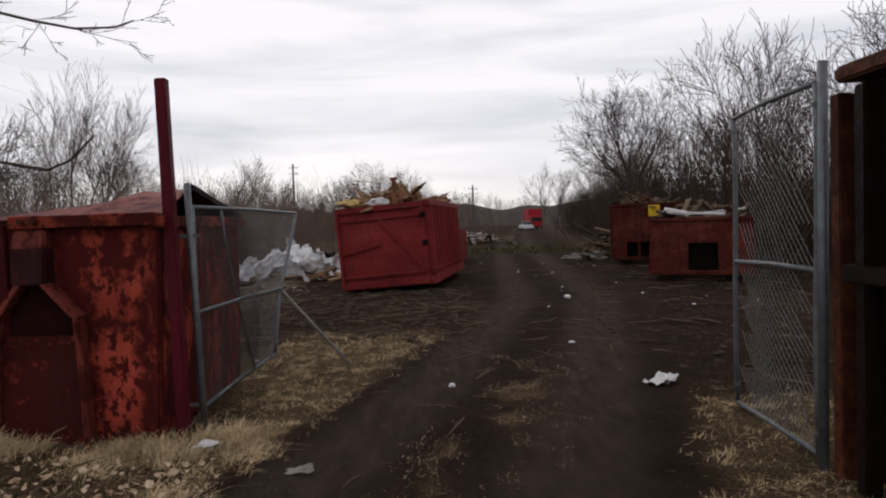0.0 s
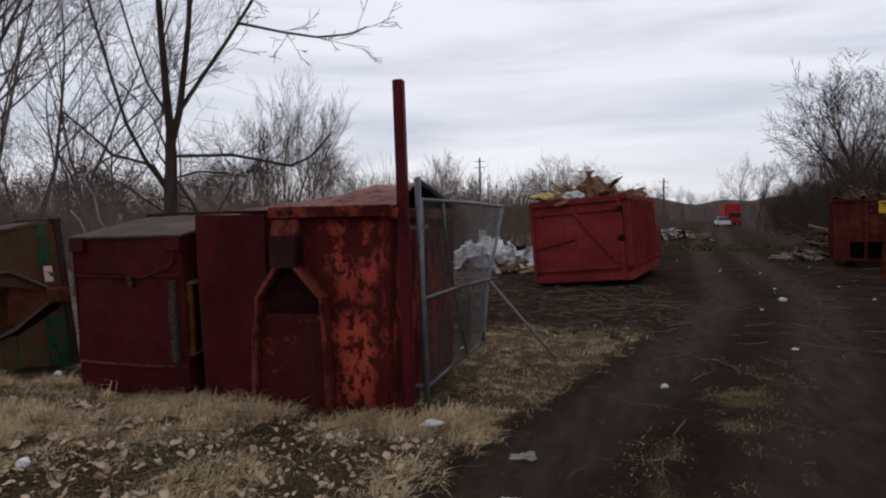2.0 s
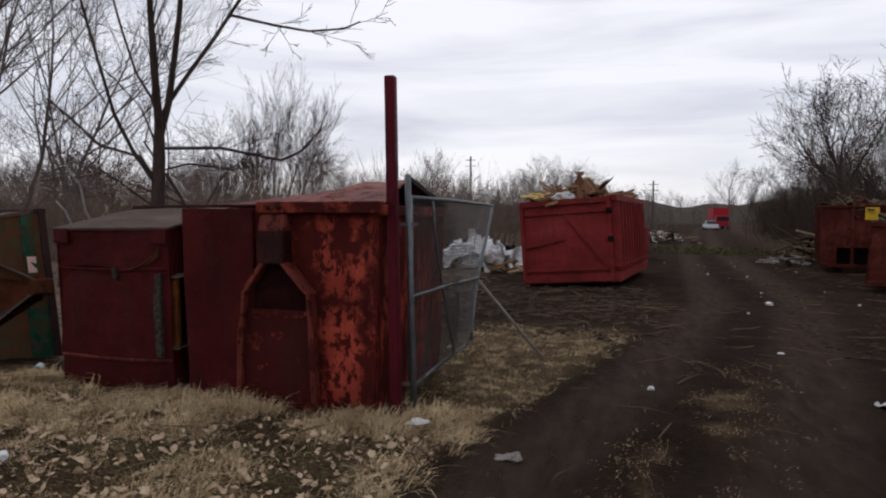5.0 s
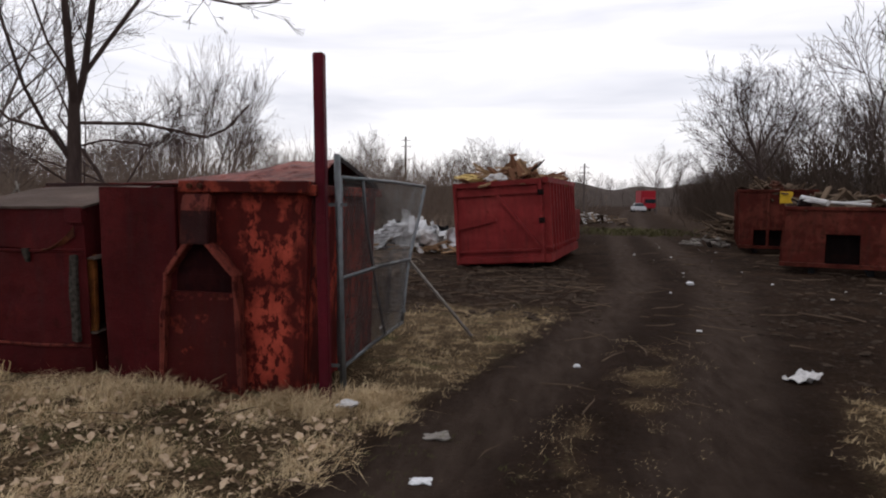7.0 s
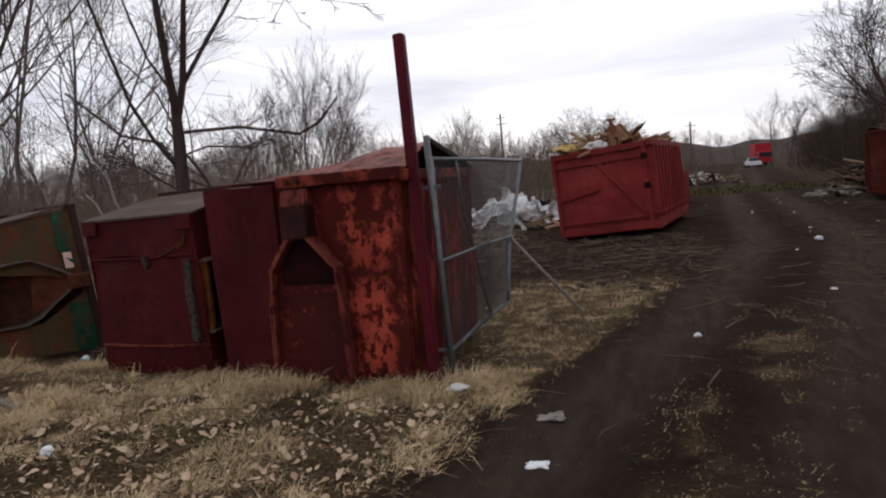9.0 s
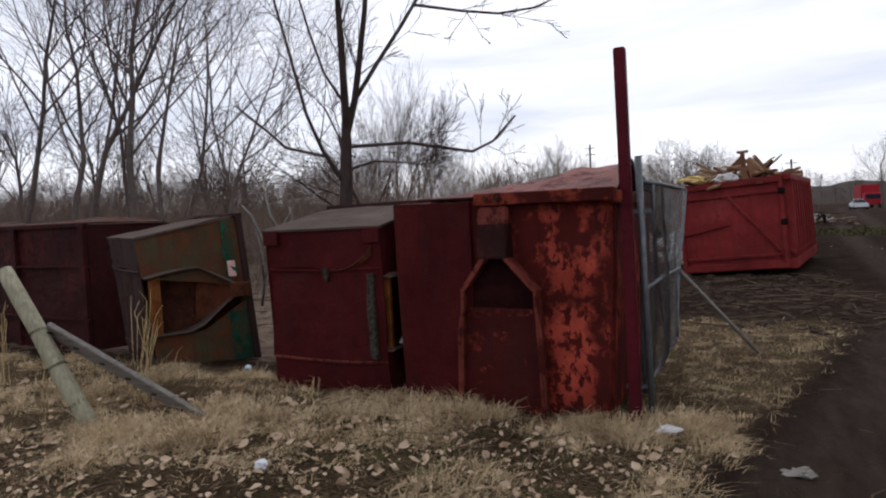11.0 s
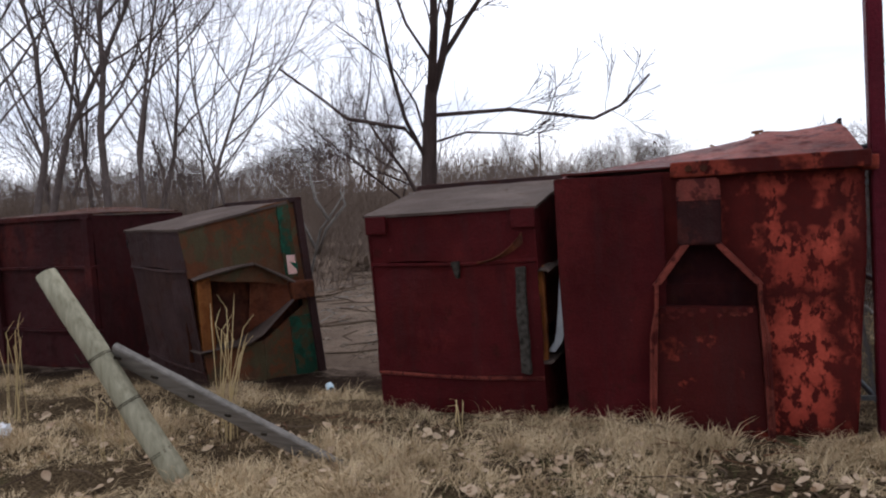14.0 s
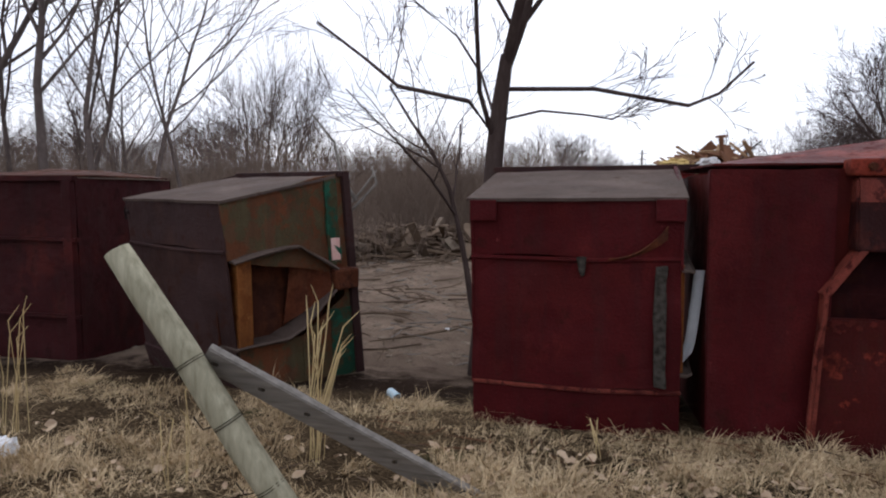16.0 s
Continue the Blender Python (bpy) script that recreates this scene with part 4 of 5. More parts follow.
    s = thing("office_chair_base", m @ pose(1.25, 1.0, h + 0.55), "broken brown chair frame on top of the load", "scrap")
    bm = bm_new()
    tube(bm, [(0, 0, -0.3), (0, 0, 0.1)], 0.05, 8)
    part("column", bm, TIMBER_DARK, s)
    bm = bm_new()
    beam(bm, (-0.1, 0, 0.1), (0.12, 0.05, 0.1), 0.12, 0.05)
    part("plate", bm, TIMBER_DARK, s)
    bm = bm_new()
    beam(bm, (1.45, 0.8, h), (1.95, 1.2, h + 0.42), 0.4, 0.02, (-0.6, 0, 1))
    p = part("roof_panel", bm, DARK_STEEL)
    p.matrix_world = m
    tagged(p, "dark bent roofing panel leaning on the load", "panel")
    # a second, lower container hidden behind it
    c2 = thing("roll_off_container", pose(-0.42, 26.0, 0.0, 0, 0, -9), "low red container standing behind the large one", "container", "roll-off containers")
    for s in ((-1.2, 0, 0, 0.7, 0.05, 1.3), (0.65, 0.05, 0, 0.7, 5, 1.3), (-1.2, 0.05, 0, -1.15, 5, 1.3), (-1.15, 4.95, 0, 0.65, 5, 1.3)):
        bm = bm_new()
        block(bm, *s)
        part("wall", bm, CONTAINER_RED, c2)
    bm = bm_new()
    block(bm, -1.25, -0.05, 1.2, 0.75, 0.0, 1.34, 0.01)
    part("rim", bm, CONTAINER_RED, c2)


def tub_container(m, w, ln, h, label, taper, seed, window):
    """A rusty scrap tub, its end wall narrowing to the bottom, with a square opening."""
    c = thing("scrap_container", m, label, "container", "roll-off containers")
    x0, x1, z0, z1 = window
    t = 0.05
    def at(x, z):
        k = taper * (1 - z / h)
        return x + (k if x < w / 2 else -k) * abs(x - w / 2) / (w / 2)
    for xa, xb, za, zb in ((0, x0, 0, h), (x1, w, 0, h), (x0, x1, z1, h), (x0, x1, 0, z0)):
        bm = bm_new()
        hexa(bm, [(at(xa, za), 0, za), (at(xb, za), 0, za), (at(xb, za), t, za), (at(xa, za), t, za)], [(at(xa, zb), 0, zb), (at(xb, zb), 0, zb), (at(xb, zb), t, zb), (at(xa, zb), t, zb)])
        part("end_panel", bm, CONTAINER_RUST, c)
    for s in (0, 1):
        bm = bm_new()
        x = w * s
        xo = x + (-t if s else t)
        k = taper if not s else -taper
        hexa(bm, [(x + k, t, 0), (xo + k, t, 0), (xo + k, ln, 0), (x + k, ln, 0)], [(x, t, h), (xo, t, h), (xo, ln, h), (x, ln, h)])
        part("side_wall", bm, CONTAINER_RUST, c)
        for i in range(5):
            bm = bm_new()
            y = 0.3 + i * (ln - 0.6) / 4
            sx = -0.06 if not s else 0.06
            hexa(bm, [(x + k, y, 0.05), (x + k + sx, y, 0.05), (x + k + sx, y + 0.1, 0.05), (x + k, y + 0.1, 0.05)], [(x, y, h), (x + sx, y, h), (x + sx, y + 0.1, h), (x, y + 0.1, h)])
            part("side_rib", bm, CONTAINER_RUST, c)
    bm = bm_new()
    block(bm, taper, ln - t, 0, w - taper, ln, h)
    part("back_wall", bm, CONTAINER_RUST, c)
    # added dark sheet behind the opening, standing for the shade inside
    bm = bm_new()
    block(bm, x0 - 0.1, 0.5, 0.0, x1 + 0.1, 0.55, h * 0.8)
    part("dark_backing", bm, DARK_STEEL, c)
    bm = bm_new()
    beam(bm, (taper - 0.03, -0.05, 0.05), (w - taper + 0.03, -0.05, 0.05), 0.10, 0.10, (0, 0, 1), 0.01)
    part("sill", bm, CONTAINER_RUST, c)
    bm = bm_new()
    for q in ((-0.06, -0.06, h - 0.05, w + 0.06, 0.0, h + 0.03),):
        block(bm, *q, 0.01)
    part("rim", bm, CONTAINER_RUST, c)
    for x in (0.5, w - 0.6):
        bm = bm_new()
        block(bm, x, 0.1, -0.16, x + 0.14, ln - 0.1, 0.0, 0.006)
        part("skid", bm, BLACK, c)
    heap("scrap_heap", m, (0.1, w - 0.1, 0.1, ln - 0.2), h - 0.05, 70, STICK, "mixed dark scrap heaped in a rusty container", seed, (0.3, 1.2), 0.4)
    return c


red_container()
mf = pose(5.27, 17.2, 0.18, 0, 0, -20)
tub_container(mf, 2.3, 5.0, 1.38, "rusty red scrap container with a square opening in its end", -0.07, 11, (0.85, 1.52, 0.02, 0.78))
me_ = pose(5.95, 24.0, 0.16, 0, 0, -13)
ce = tub_container(me_, 2.3, 5.0, 1.92, "tall rusty scrap container with a yellow panel", 0.06, 12, (0.45, 1.35, 0.05, 0.62))
bm = bm_new()
block(bm, 1.22, -0.09, 1.50, 1.60, -0.075, 1.88, 0.004)
part("yellow_panel", bm, YELLOW, ce, "yellow painted panel")
bm = bm_new()
beam(bm, (0.9, -0.055, 0.0), (0.9, -0.055, 1.9), 0.08, 0.06, (0, 1, 0))
part("upright", bm, CONTAINER_RUST, ce)
for k, (a, c, r_) in enumerate((((0.25, 0.3, 1.55), (1.7, 0.1, 1.47), 0.035), ((0.3, 0.5, 1.62), (0.85, 0.0, 1.50), 0.07), ((1.1, 0.4, 1.5), (2.2, 0.5, 1.6), 0.025))):
    bm = bm_new()
    tube(bm, [a, c], r_, 8)
    p = part("scrap_pipe", bm, WHITE_DIRTY)
    p.matrix_world = mf
    tagged(p, "dirty white pipe lying across the scrap load", "pipe", "scrap pipes")
chunk("scrap_lump", mf @ pose(0.35, 0.4, 1.48), (0.32, 0.4, 0.25), DARK_STEEL, "dark crushed metal lump on the load", 3)
chunk("scrap_lump", mf @ pose(1.9, 0.9, 1.5, 0, 30, 0), (0.35, 0.4, 0.4), RUST_BROWN, "black bent sheet scrap on the load", 8)
chunk("scrap_lump", me_ @ pose(1.15, 0.8, 2.05), (0.45, 0.5, 0.35), RUST_BROWN, "black tangled scrap on the tall container", 6)

def crumpled(name, m, wx, wy, bend, mat, label, seed, category="litter", group=""):
    """A creased, curling sheet: paper, plastic or tin."""
    bm = bm_new()
    k = 9
    rows = []
    for i in range(k):
        row = []
        for j in range(k):
            u, v = i / (k - 1) - 0.5, j / (k - 1) - 0.5
            q = Vector((u * 2.2 + seed, v * 2.2, seed * 0.7))
            z = bend * (noise.noise(q) + 0.6 * noise.noise(q * 2.4) + 0.3 * abs(noise.noise(q * 5)))
            row.append((u * wx * (1 + 0.25 * noise.noise(q * 1.7)), v * wy * (1 + 0.3 * noise.noise(q * 2.1 + Vector((9, 0, 0)))), z))
        rows.append(row)
    sheet(bm, rows, 0.006)
    ob = part(name, bm, mat)
    low = min((m @ v.co).z for v in ob.data.vertices)
    g = height(m.translation.x, m.translation.y)
    ob.matrix_world = Matrix.Translation((0, 0, min(0.0, g - 0.01 - low) if m.translation.z < 0.3 else 0.0)) @ m
    return tagged(ob, label, category, group)


# white rubbish behind the red container
rng = random.Random(5)
for k in range(34):
    x, y = -5.0 + rng.gauss(0, 0.95), 23.0 + rng.gauss(0, 0.8)
    near_ = max(0.0, 1 - abs(x + 4.9) / 1.6)
    z = height(x, y) + rng.uniform(0.05, 0.25 + 0.75 * near_)
    tint = (WHITE, WHITE_DIRTY, WHITE, BLACK, WHITE_DIRTY, WHITE)[k % 6]
    crumpled("rubbish_sheet", pose(x, y, z, rng.uniform(-80, 80), rng.uniform(-60, 60), rng.uniform(0, 360)), rng.uniform(0.5, 1.3), rng.uniform(0.4, 0.9), 0.22, tint,
             ("crumpled white plastic sheet on the rubbish pile", "dirty white torn sheet on the rubbish pile", "crumpled white plastic sheet on the rubbish pile", "black torn plastic on the rubbish pile", "dirty white torn sheet on the rubbish pile", "crumpled white plastic sheet on the rubbish pile")[k % 6], k * 3.1, "rubbish", "white rubbish pile")
heap("rubbish_heap", pose(0, 0, 0), (-6.6, -3.2, 22, 24.2), 0.0, 60, WHITE_DIRTY, "heap of pale scrap under the rubbish", 25, (0.3, 1.2), 0.7)
chunk("rubbish_bag", pose(-5.05, 22.3, 0.45, 8, 10, 20), (0.8, 0.6, 1.15), WHITE, "bulging white plastic bag on the rubbish pile", 31, "rubbish")
chunk("rubbish_bag", pose(-4.3, 22.4, 0.25, 0, 20, 70), (1.1, 0.7, 0.7), WHITE_DIRTY, "slumped dirty white bag on the rubbish pile", 33, "rubbish")
heap("board_pile", pose(0, 0, 0), (-6.5, -2.6, 21.0, 23), 0.03, 30, TIMBER, "pale boards scattered round the rubbish pile", 15, (0.4, 1.5), 0.12)
heap("far_rubbish", pose(0, 0, 0), (0.8, 4.2, 52, 62), 0.1, 60, WHITE_DIRTY, "pale rubbish scattered far down the track", 16, (0.4, 1.6), 0.8)
heap("far_timber", pose(0, 0, 0), (0.5, 5.0, 48, 60), 0.1, 70, STICK, "dark timber scattered far down the track", 17, (0.5, 2.2), 0.8)
heap("log_pile", pose(0, 0, 0), (6.5, 9.0, 29, 33), 0.1, 90, STICK, "broken branches piled beside the track", 18, (0.6, 2.6), 1.0)
heap("rubble_pile", pose(0, 0, 0), (4.7, 6.6, 26, 29), 0.03, 22, GREYWOOD, "grey rubble beside the track", 19, (0.2, 0.7), 0.25)


# ---- car and truck far down the track ----
def car():
    c = thing("car", pose(13.6, 112, 0, 0, 0, 2), "white parked sedan far down the track", "car")
    bm = bm_new()
    hexa(bm, [(-0.9, -2.2, 0.3), (0.9, -2.2, 0.3), (0.9, 2.2, 0.3), (-0.9, 2.2, 0.3)], [(-0.86, -2.1, 0.92), (0.86, -2.1, 0.92), (0.86, 2.1, 0.92), (-0.86, 2.1, 0.92)], 0.1)
    part("body", bm, CARPAINT, c)
    bm = bm_new()
    hexa(bm, [(-0.8, -1.5, 0.92), (0.8, -1.5, 0.92), (0.8, 1.2, 0.92), (-0.8, 1.2, 0.92)], [(-0.6, -0.8, 1.42), (0.6, -0.8, 1.42), (0.6, 0.5, 1.42), (-0.6, 0.5, 1.42)], 0.05)
    part("cabin", bm, GLASS_DARK, c)
    bm = bm_new()
    block(bm, -0.6, -0.8, 1.41, 0.6, 0.5, 1.46, 0.01)
    part("roof", bm, CARPAINT, c)
    for x in (-0.8, 0.8):
        for y in (-1.4, 1.4):
            bm = bm_new()
            tube(bm, [(x - 0.1, y, 0.33), (x + 0.1, y, 0.33)], 0.33, 14)
            part("wheel", bm, BLACK, c)


def truck():
    c = thing("truck", pose(16.6, 124, 0, 0, 0, 2), "dark red box truck parked behind the car", "truck")
    bm = bm_new()
    block(bm, -1.25, -1, 0.9, 1.25, 5, 3.6, 0.05)
    part("box", bm, TRUCKRED, c)
    bm = bm_new()
    block(bm, -1.1, -3, 0.5, 1.1, -1.05, 2.3, 0.15)
    part("cab", bm, TRUCKRED, c)
    bm = bm_new()
    block(bm, -0.95, -3.02, 1.4, 0.95, -2.98, 2.1)
    part("windscreen", bm, GLASS_DARK, c)
    for x in (-1.0, 1.0):
        for y in (-2.1, 3.4):
            bm = bm_new()
            tube(bm, [(x - 0.15, y, 0.5), (x + 0.15, y, 0.5)], 0.5, 14)
            part("wheel", bm, BLACK, c)


car()
truck()


# ---- trees ----
def grow(rng, p, d, length, r, level, out, spread, kids, lift, wander=0.16, segs=5, low=0.3):
    """Branches as runs of points with radii, collected level by level."""
    pts, rs = [p.copy()], [r]
    cur, dr_ = p.copy(), d.normalized()
    for i in range(segs):
        dr_ = (dr_ + Vector((rng.gauss(0, wander), rng.gauss(0, wander), rng.gauss(0, wander * 0.7) + lift))).normalized()
        cur = cur + dr_ * length / segs
        pts.append(cur.copy())
        rs.append(r * (1 - 0.72 * (i + 1) / segs))
    out.append((level, pts, rs))
    if level >= len(kids):
        return
    for k in range(kids[level]):
        f = (low if level == 0 else 0.2) + (1 - low if level == 0 else 0.75) * (k + rng.random()) / kids[level]
        i = min(segs - 1, int(f * segs))
        q = pts[i].lerp(pts[i + 1], f * segs - i)
        axis = (pts[i + 1] - pts[i]).normalized()
        side = axis.orthogonal().normalized()
        side.rotate(Matrix.Rotation(rng.uniform(0, math.tau), 3, axis))
        nd = (axis * math.cos(spread) + side * math.sin(spread)).normalized()
        rr = (rs[i] + rs[i + 1]) / 2
        grow(rng, q, nd, length * rng.uniform(0.42, 0.72) * (1.15 - 0.4 * f), rr * rng.uniform(0.45, 0.68), level + 1, out, spread * rng.uniform(0.85, 1.15), kids, lift, wander, max(3, segs - 1))


def limbs_mesh(runs, keep, sides, thinnest=0.004):
    vs, fs = [], []
    for level, pts, rs in runs:
        if level not in keep:
            continue
        k = sides[min(level, len(sides) - 1)]
        base = len(vs)
        for i, p in enumerate(pts):
            d = (pts[min(i + 1, len(pts) - 1)] - pts[max(i - 1, 0)]).normalized()
            s = d.orthogonal().normalized()
            u = s.cross(d)
            rad = max(rs[i], thinnest)
            for j in range(k):
                a = j * math.tau / k
                q = p + (s * math.cos(a) + u * math.sin(a)) * rad
                vs.append((q.x, q.y, q.z))
        for i in range(len(pts) - 1):
            for j in range(k):
                fs.append((base + i * k + j, base + i * k + (j + 1) % k, base + (i + 1) * k + (j + 1) % k, base + (i + 1) * k + j))
    return vs, fs


def tree(name, m, seed, tall, r, kids, label, mat=BARK, spread=0.65, lift=0.06, thinnest=0.004, lean=(0, 0), group="bare trees", stems=1, sides=(8, 5, 3), segs=7):
    rng = random.Random(seed)
    t = thing(name, m, label, "tree", group)
    runs = []
    for s in range(stems):
        d = Vector((lean[0] + (rng.gauss(0, 0.2) if stems > 1 else 0), lean[1] + (rng.gauss(0, 0.2) if stems > 1 else 0), 1))
        grow(rng, Vector((0.12 * s, 0, -0.05)), d, tall * (1 if not s else rng.uniform(0.7, 1)), r, 0, runs, spread, kids, lift, 0.10, segs, 0.38)
    raw_mesh("trunk", *limbs_mesh(runs, (0,), sides, thinnest), mat, t, True)
    raw_mesh("crown", *limbs_mesh(runs, (1, 2, 3, 4, 5), sides, thinnest), mat, t, True)
    return t


def fork_tree():
    """The leaning tree behind the dumpsters: it forks low into three leaders."""
    t = thing("tree", pose(-5.45, 6.75, 0), "bare leaning tree forking into slender leaders behind the dumpsters", "tree", "bare trees")
    rng = random.Random(8)
    runs = [(0, [Vector(p) for p in ((-0.10, 0.0, -0.1), (-0.05, 0, 0.7), (-0.02, 0, 1.4), (0.01, 0, 1.9), (0.06, -0.04, 2.35), (0.12, -0.11, 2.72))], [0.12, 0.092, 0.082, 0.076, 0.068, 0.052])]
    # main limbs: radius and bends as (across, away, up)
    for r, bends in ((0.052, ((0.12, -0.10, 2.66), (0.20, -0.25, 2.95), (0.27, -0.37, 3.2), (0.33, -0.5, 3.75), (0.42, -0.7, 5.4))),
                     (0.044, ((0.11, -0.08, 2.60), (0.24, -0.10, 2.95), (0.36, -0.17, 3.35), (0.50, -0.25, 3.85), (0.75, -0.4, 5.5))),
                     (0.026, ((0.24, -0.10, 2.95), (0.5, -0.04, 3.32), (0.80, 0, 3.7), (1.2, 0, 4.2), (1.5, 0, 4.8))),
                     (0.024, ((0.0, -0.03, 2.05), (-0.08, -0.3, 2.4), (-0.06, -0.6, 2.75), (-0.05, -0.85, 3.3), (-0.15, -1.0, 4.0))),
                     (0.024, ((0.02, 0, 2.05), (-0.21, 0, 2.36), (-0.86, 0.1, 2.52), (-1.15, 0.1, 2.76), (-1.6, 0.1, 3.1))),
                     (0.020, ((0.09, -0.04, 2.45), (0.83, 0, 2.44), (1.57, 0, 2.29), (1.80, 0, 2.38), (2.05, 0, 2.62))),
                     (0.016, ((0.95, 0, 3.90), (1.50, 0, 3.75), (1.91, 0, 3.66), (2.30, 0, 3.66), (2.49, 0, 3.72))),
                     (0.012, ((0.07, 0, 2.2), (0.40, 0, 2.27), (0.77, 0, 2.23), (0.98, 0, 2.19), (1.2, 0, 2.32))),
                     (0.016, ((0.18, -0.24, 2.9), (-0.02, -0.3, 3.25), (-0.15, -0.35, 3.7), (-0.3, -0.4, 4.3), (-0.35, -0.4, 4.9))),
                     (0.014, ((0.03, 0, 2.15), (-0.12, 0.1, 2.6), (-0.35, 0.2, 2.95), (-0.7, 0.3, 3.25), (-1.0, 0.3, 3.5)))):
        pts = [Vector(q) for q in bends]
        runs.append((1, pts, [r * (1 - 0.5 * i / 4) for i in range(5)]))
        for i in range(7):
            f = rng.uniform(0.8, 4.0)
            j = min(3, int(f))
            q = pts[j].lerp(pts[j + 1], f - j)
            ax = (pts[j + 1] - pts[j]).normalized()
            nd = ax * 0.75 + Vector((rng.gauss(0, 0.5), rng.gauss(0, 0.4), rng.gauss(0.25, 0.4)))
            grow(rng, q, nd, rng.uniform(0.2, 0.5) + 6 * r, max(0.0032, r * 0.2), 2, runs, 0.6, (0, 0, 3, 2), 0.03, 0.12, 5)
    raw_mesh("trunk", *limbs_mesh(runs, (0,), (10, 6, 4, 3), 0.003), BARK, t, True)
    raw_mesh("crown", *limbs_mesh(runs, (1, 2, 3, 4), (10, 6, 4, 3), 0.0032), BARK, t, True)


fork_tree()
tree("sapling", pose(-5.78, 8.4, 0), 22, 3.0, 0.045, (6, 5, 4), "thin bare sapling with arching twigs", BARK, 0.75, 0.02, 0.003, (-0.34, 0), "bare trees", 1, (6, 4, 3))
# pale dead branches arching up between two dumpsters
arch = thing("dead_bush", Matrix.Identity(4), "pale barkless dead branches arching up between the dumpsters", "bush")
for run in (((-7.24, 7.4, 0.52), (-7.15, 7.4, 0.93), (-7.0, 7.4, 1.4), (-6.8, 7.4, 1.63), (-6.67, 7.4, 1.8)),
             ((-7.05, 7.4, 1.13), (-6.93, 7.4, 1.4), (-6.67, 7.4, 1.67), (-6.72, 7.4, 1.83)),
             ((-7.18, 7.4, 0.86), (-7.2, 7.4, 1.2), (-7.27, 7.4, 1.54)),
             ((-7.08, 7.4, 1.2), (-7.19, 7.4, 1.44), (-7.34, 7.4, 1.74), (-7.49, 7.4, 1.88)),
             ((-6.88, 7.4, 1.5), (-7.03, 7.4, 1.74), (-7.1, 7.4, 2.07), (-7.32, 7.4, 2.34))):
    bm = bm_new()
    tube(bm, run, [0.020 - 0.003 * k for k in range(len(run))], 6)
    part("branch", bm, GREYWOOD, arch, smooth=True)
# cluster of slim trees at the end of the bank
for k, (x, y, h_, r, ln) in enumerate(((-12.4, 10.8, 8, 0.07, 0.03), (-13.5, 11.2, 9.5, 0.11, -0.16), (-14.9, 10.4, 9, 0.09, -0.05), (-16.4, 12.0, 10, 0.11, 0.04), (-18.3, 11.5, 10, 0.1, -0.05), (-13.2, 13.4, 8.5, 0.07, 0.06), (-15.6, 14.0, 9.5, 0.08, -0.1), (-11.9, 12.6, 7.0, 0.05, 0.02), (-17.2, 14.2, 9, 0.08, 0.1))):
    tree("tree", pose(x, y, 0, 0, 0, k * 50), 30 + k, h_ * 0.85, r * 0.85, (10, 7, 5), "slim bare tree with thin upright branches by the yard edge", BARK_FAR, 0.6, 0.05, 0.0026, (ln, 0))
# the broad bare tree at the edge of the woods
tree("tree", pose(10.6, 36, 0), 71, 6.6, 0.17, (13, 7, 5, 3), "broad bare tree at the edge of the woods", BARK, 0.75, 0.06, 0.009, (-0.05, 0), "bare trees", 1, (7, 4, 3))
tree("tree", pose(13.6, 19.5, 0), 74, 8.2, 0.15, (12, 7, 5, 2), "tall bare tree beyond the gate", BARK, 0.6, 0.08, 0.008, (0.05, 0), "bare trees", 1, (7, 4, 3))
tree("tree", pose(16.2, 22, 0), 72, 9.4, 0.16, (12, 7, 5, 3), "tall bare tree beyond the gate", BARK, 0.6, 0.08, 0.009, (0, 0), "bare trees", 1, (7, 4, 3))

# model trees for the tree lines, copied along them
MODELS = []
for k, (kids, spread, lift) in enumerate((((11, 6, 4), 0.6, 0.08), ((12, 6, 4), 0.7, 0.05), ((10, 7, 4), 0.5, 0.09), ((13, 5, 4), 0.8, 0.04), ((9, 7, 4), 0.65, 0.06))):
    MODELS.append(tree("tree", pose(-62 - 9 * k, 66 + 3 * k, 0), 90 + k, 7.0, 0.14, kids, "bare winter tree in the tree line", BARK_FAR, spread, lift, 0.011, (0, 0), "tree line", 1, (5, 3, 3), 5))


def put_tree(k, x, y, s, turn):
    o = copy_thing(MODELS[k % 5], pose(x, y, 0, 0, 0, turn))
    o.matrix_basis = pose(x, y, -0.05, 0, 0, turn) @ Matrix.Diagonal((s, s, s * 1.0, 1))


rng = random.Random(12)
# heights over the yard, bearing by bearing
for k in range(120):
    bx = -1.75 + 1.95 * k / 119
    y = rng.uniform(62, 95)
    crown = float(np.interp(bx, [-1.75, -1.0, -0.62, -0.5, -0.42, -0.36, -0.27, -0.2, -0.12, -0.05, 0.02, 0.1, 0.2], [0.10, 0.10, 0.12, 0.17, 0.09, 0.07, 0.10, 0.06, 0.09, 0.085, 0.05, 0.045, 0.05]))
    if bx > 0:
        y = rng.uniform(150, 210)
    s = (crown * y * rng.uniform(0.75, 1.15) + 1.6) / 11.2
    put_tree(k, bx * y, y, s, rng.uniform(0, 360))
for k, (bx, y, tall_) in enumerate(((-0.535, 58, 9.6), (-0.50, 60, 9.4), (-0.575, 62, 8.6))):
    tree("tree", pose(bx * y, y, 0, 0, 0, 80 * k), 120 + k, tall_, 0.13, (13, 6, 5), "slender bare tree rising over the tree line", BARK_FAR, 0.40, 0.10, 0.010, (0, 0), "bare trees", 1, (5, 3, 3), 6)
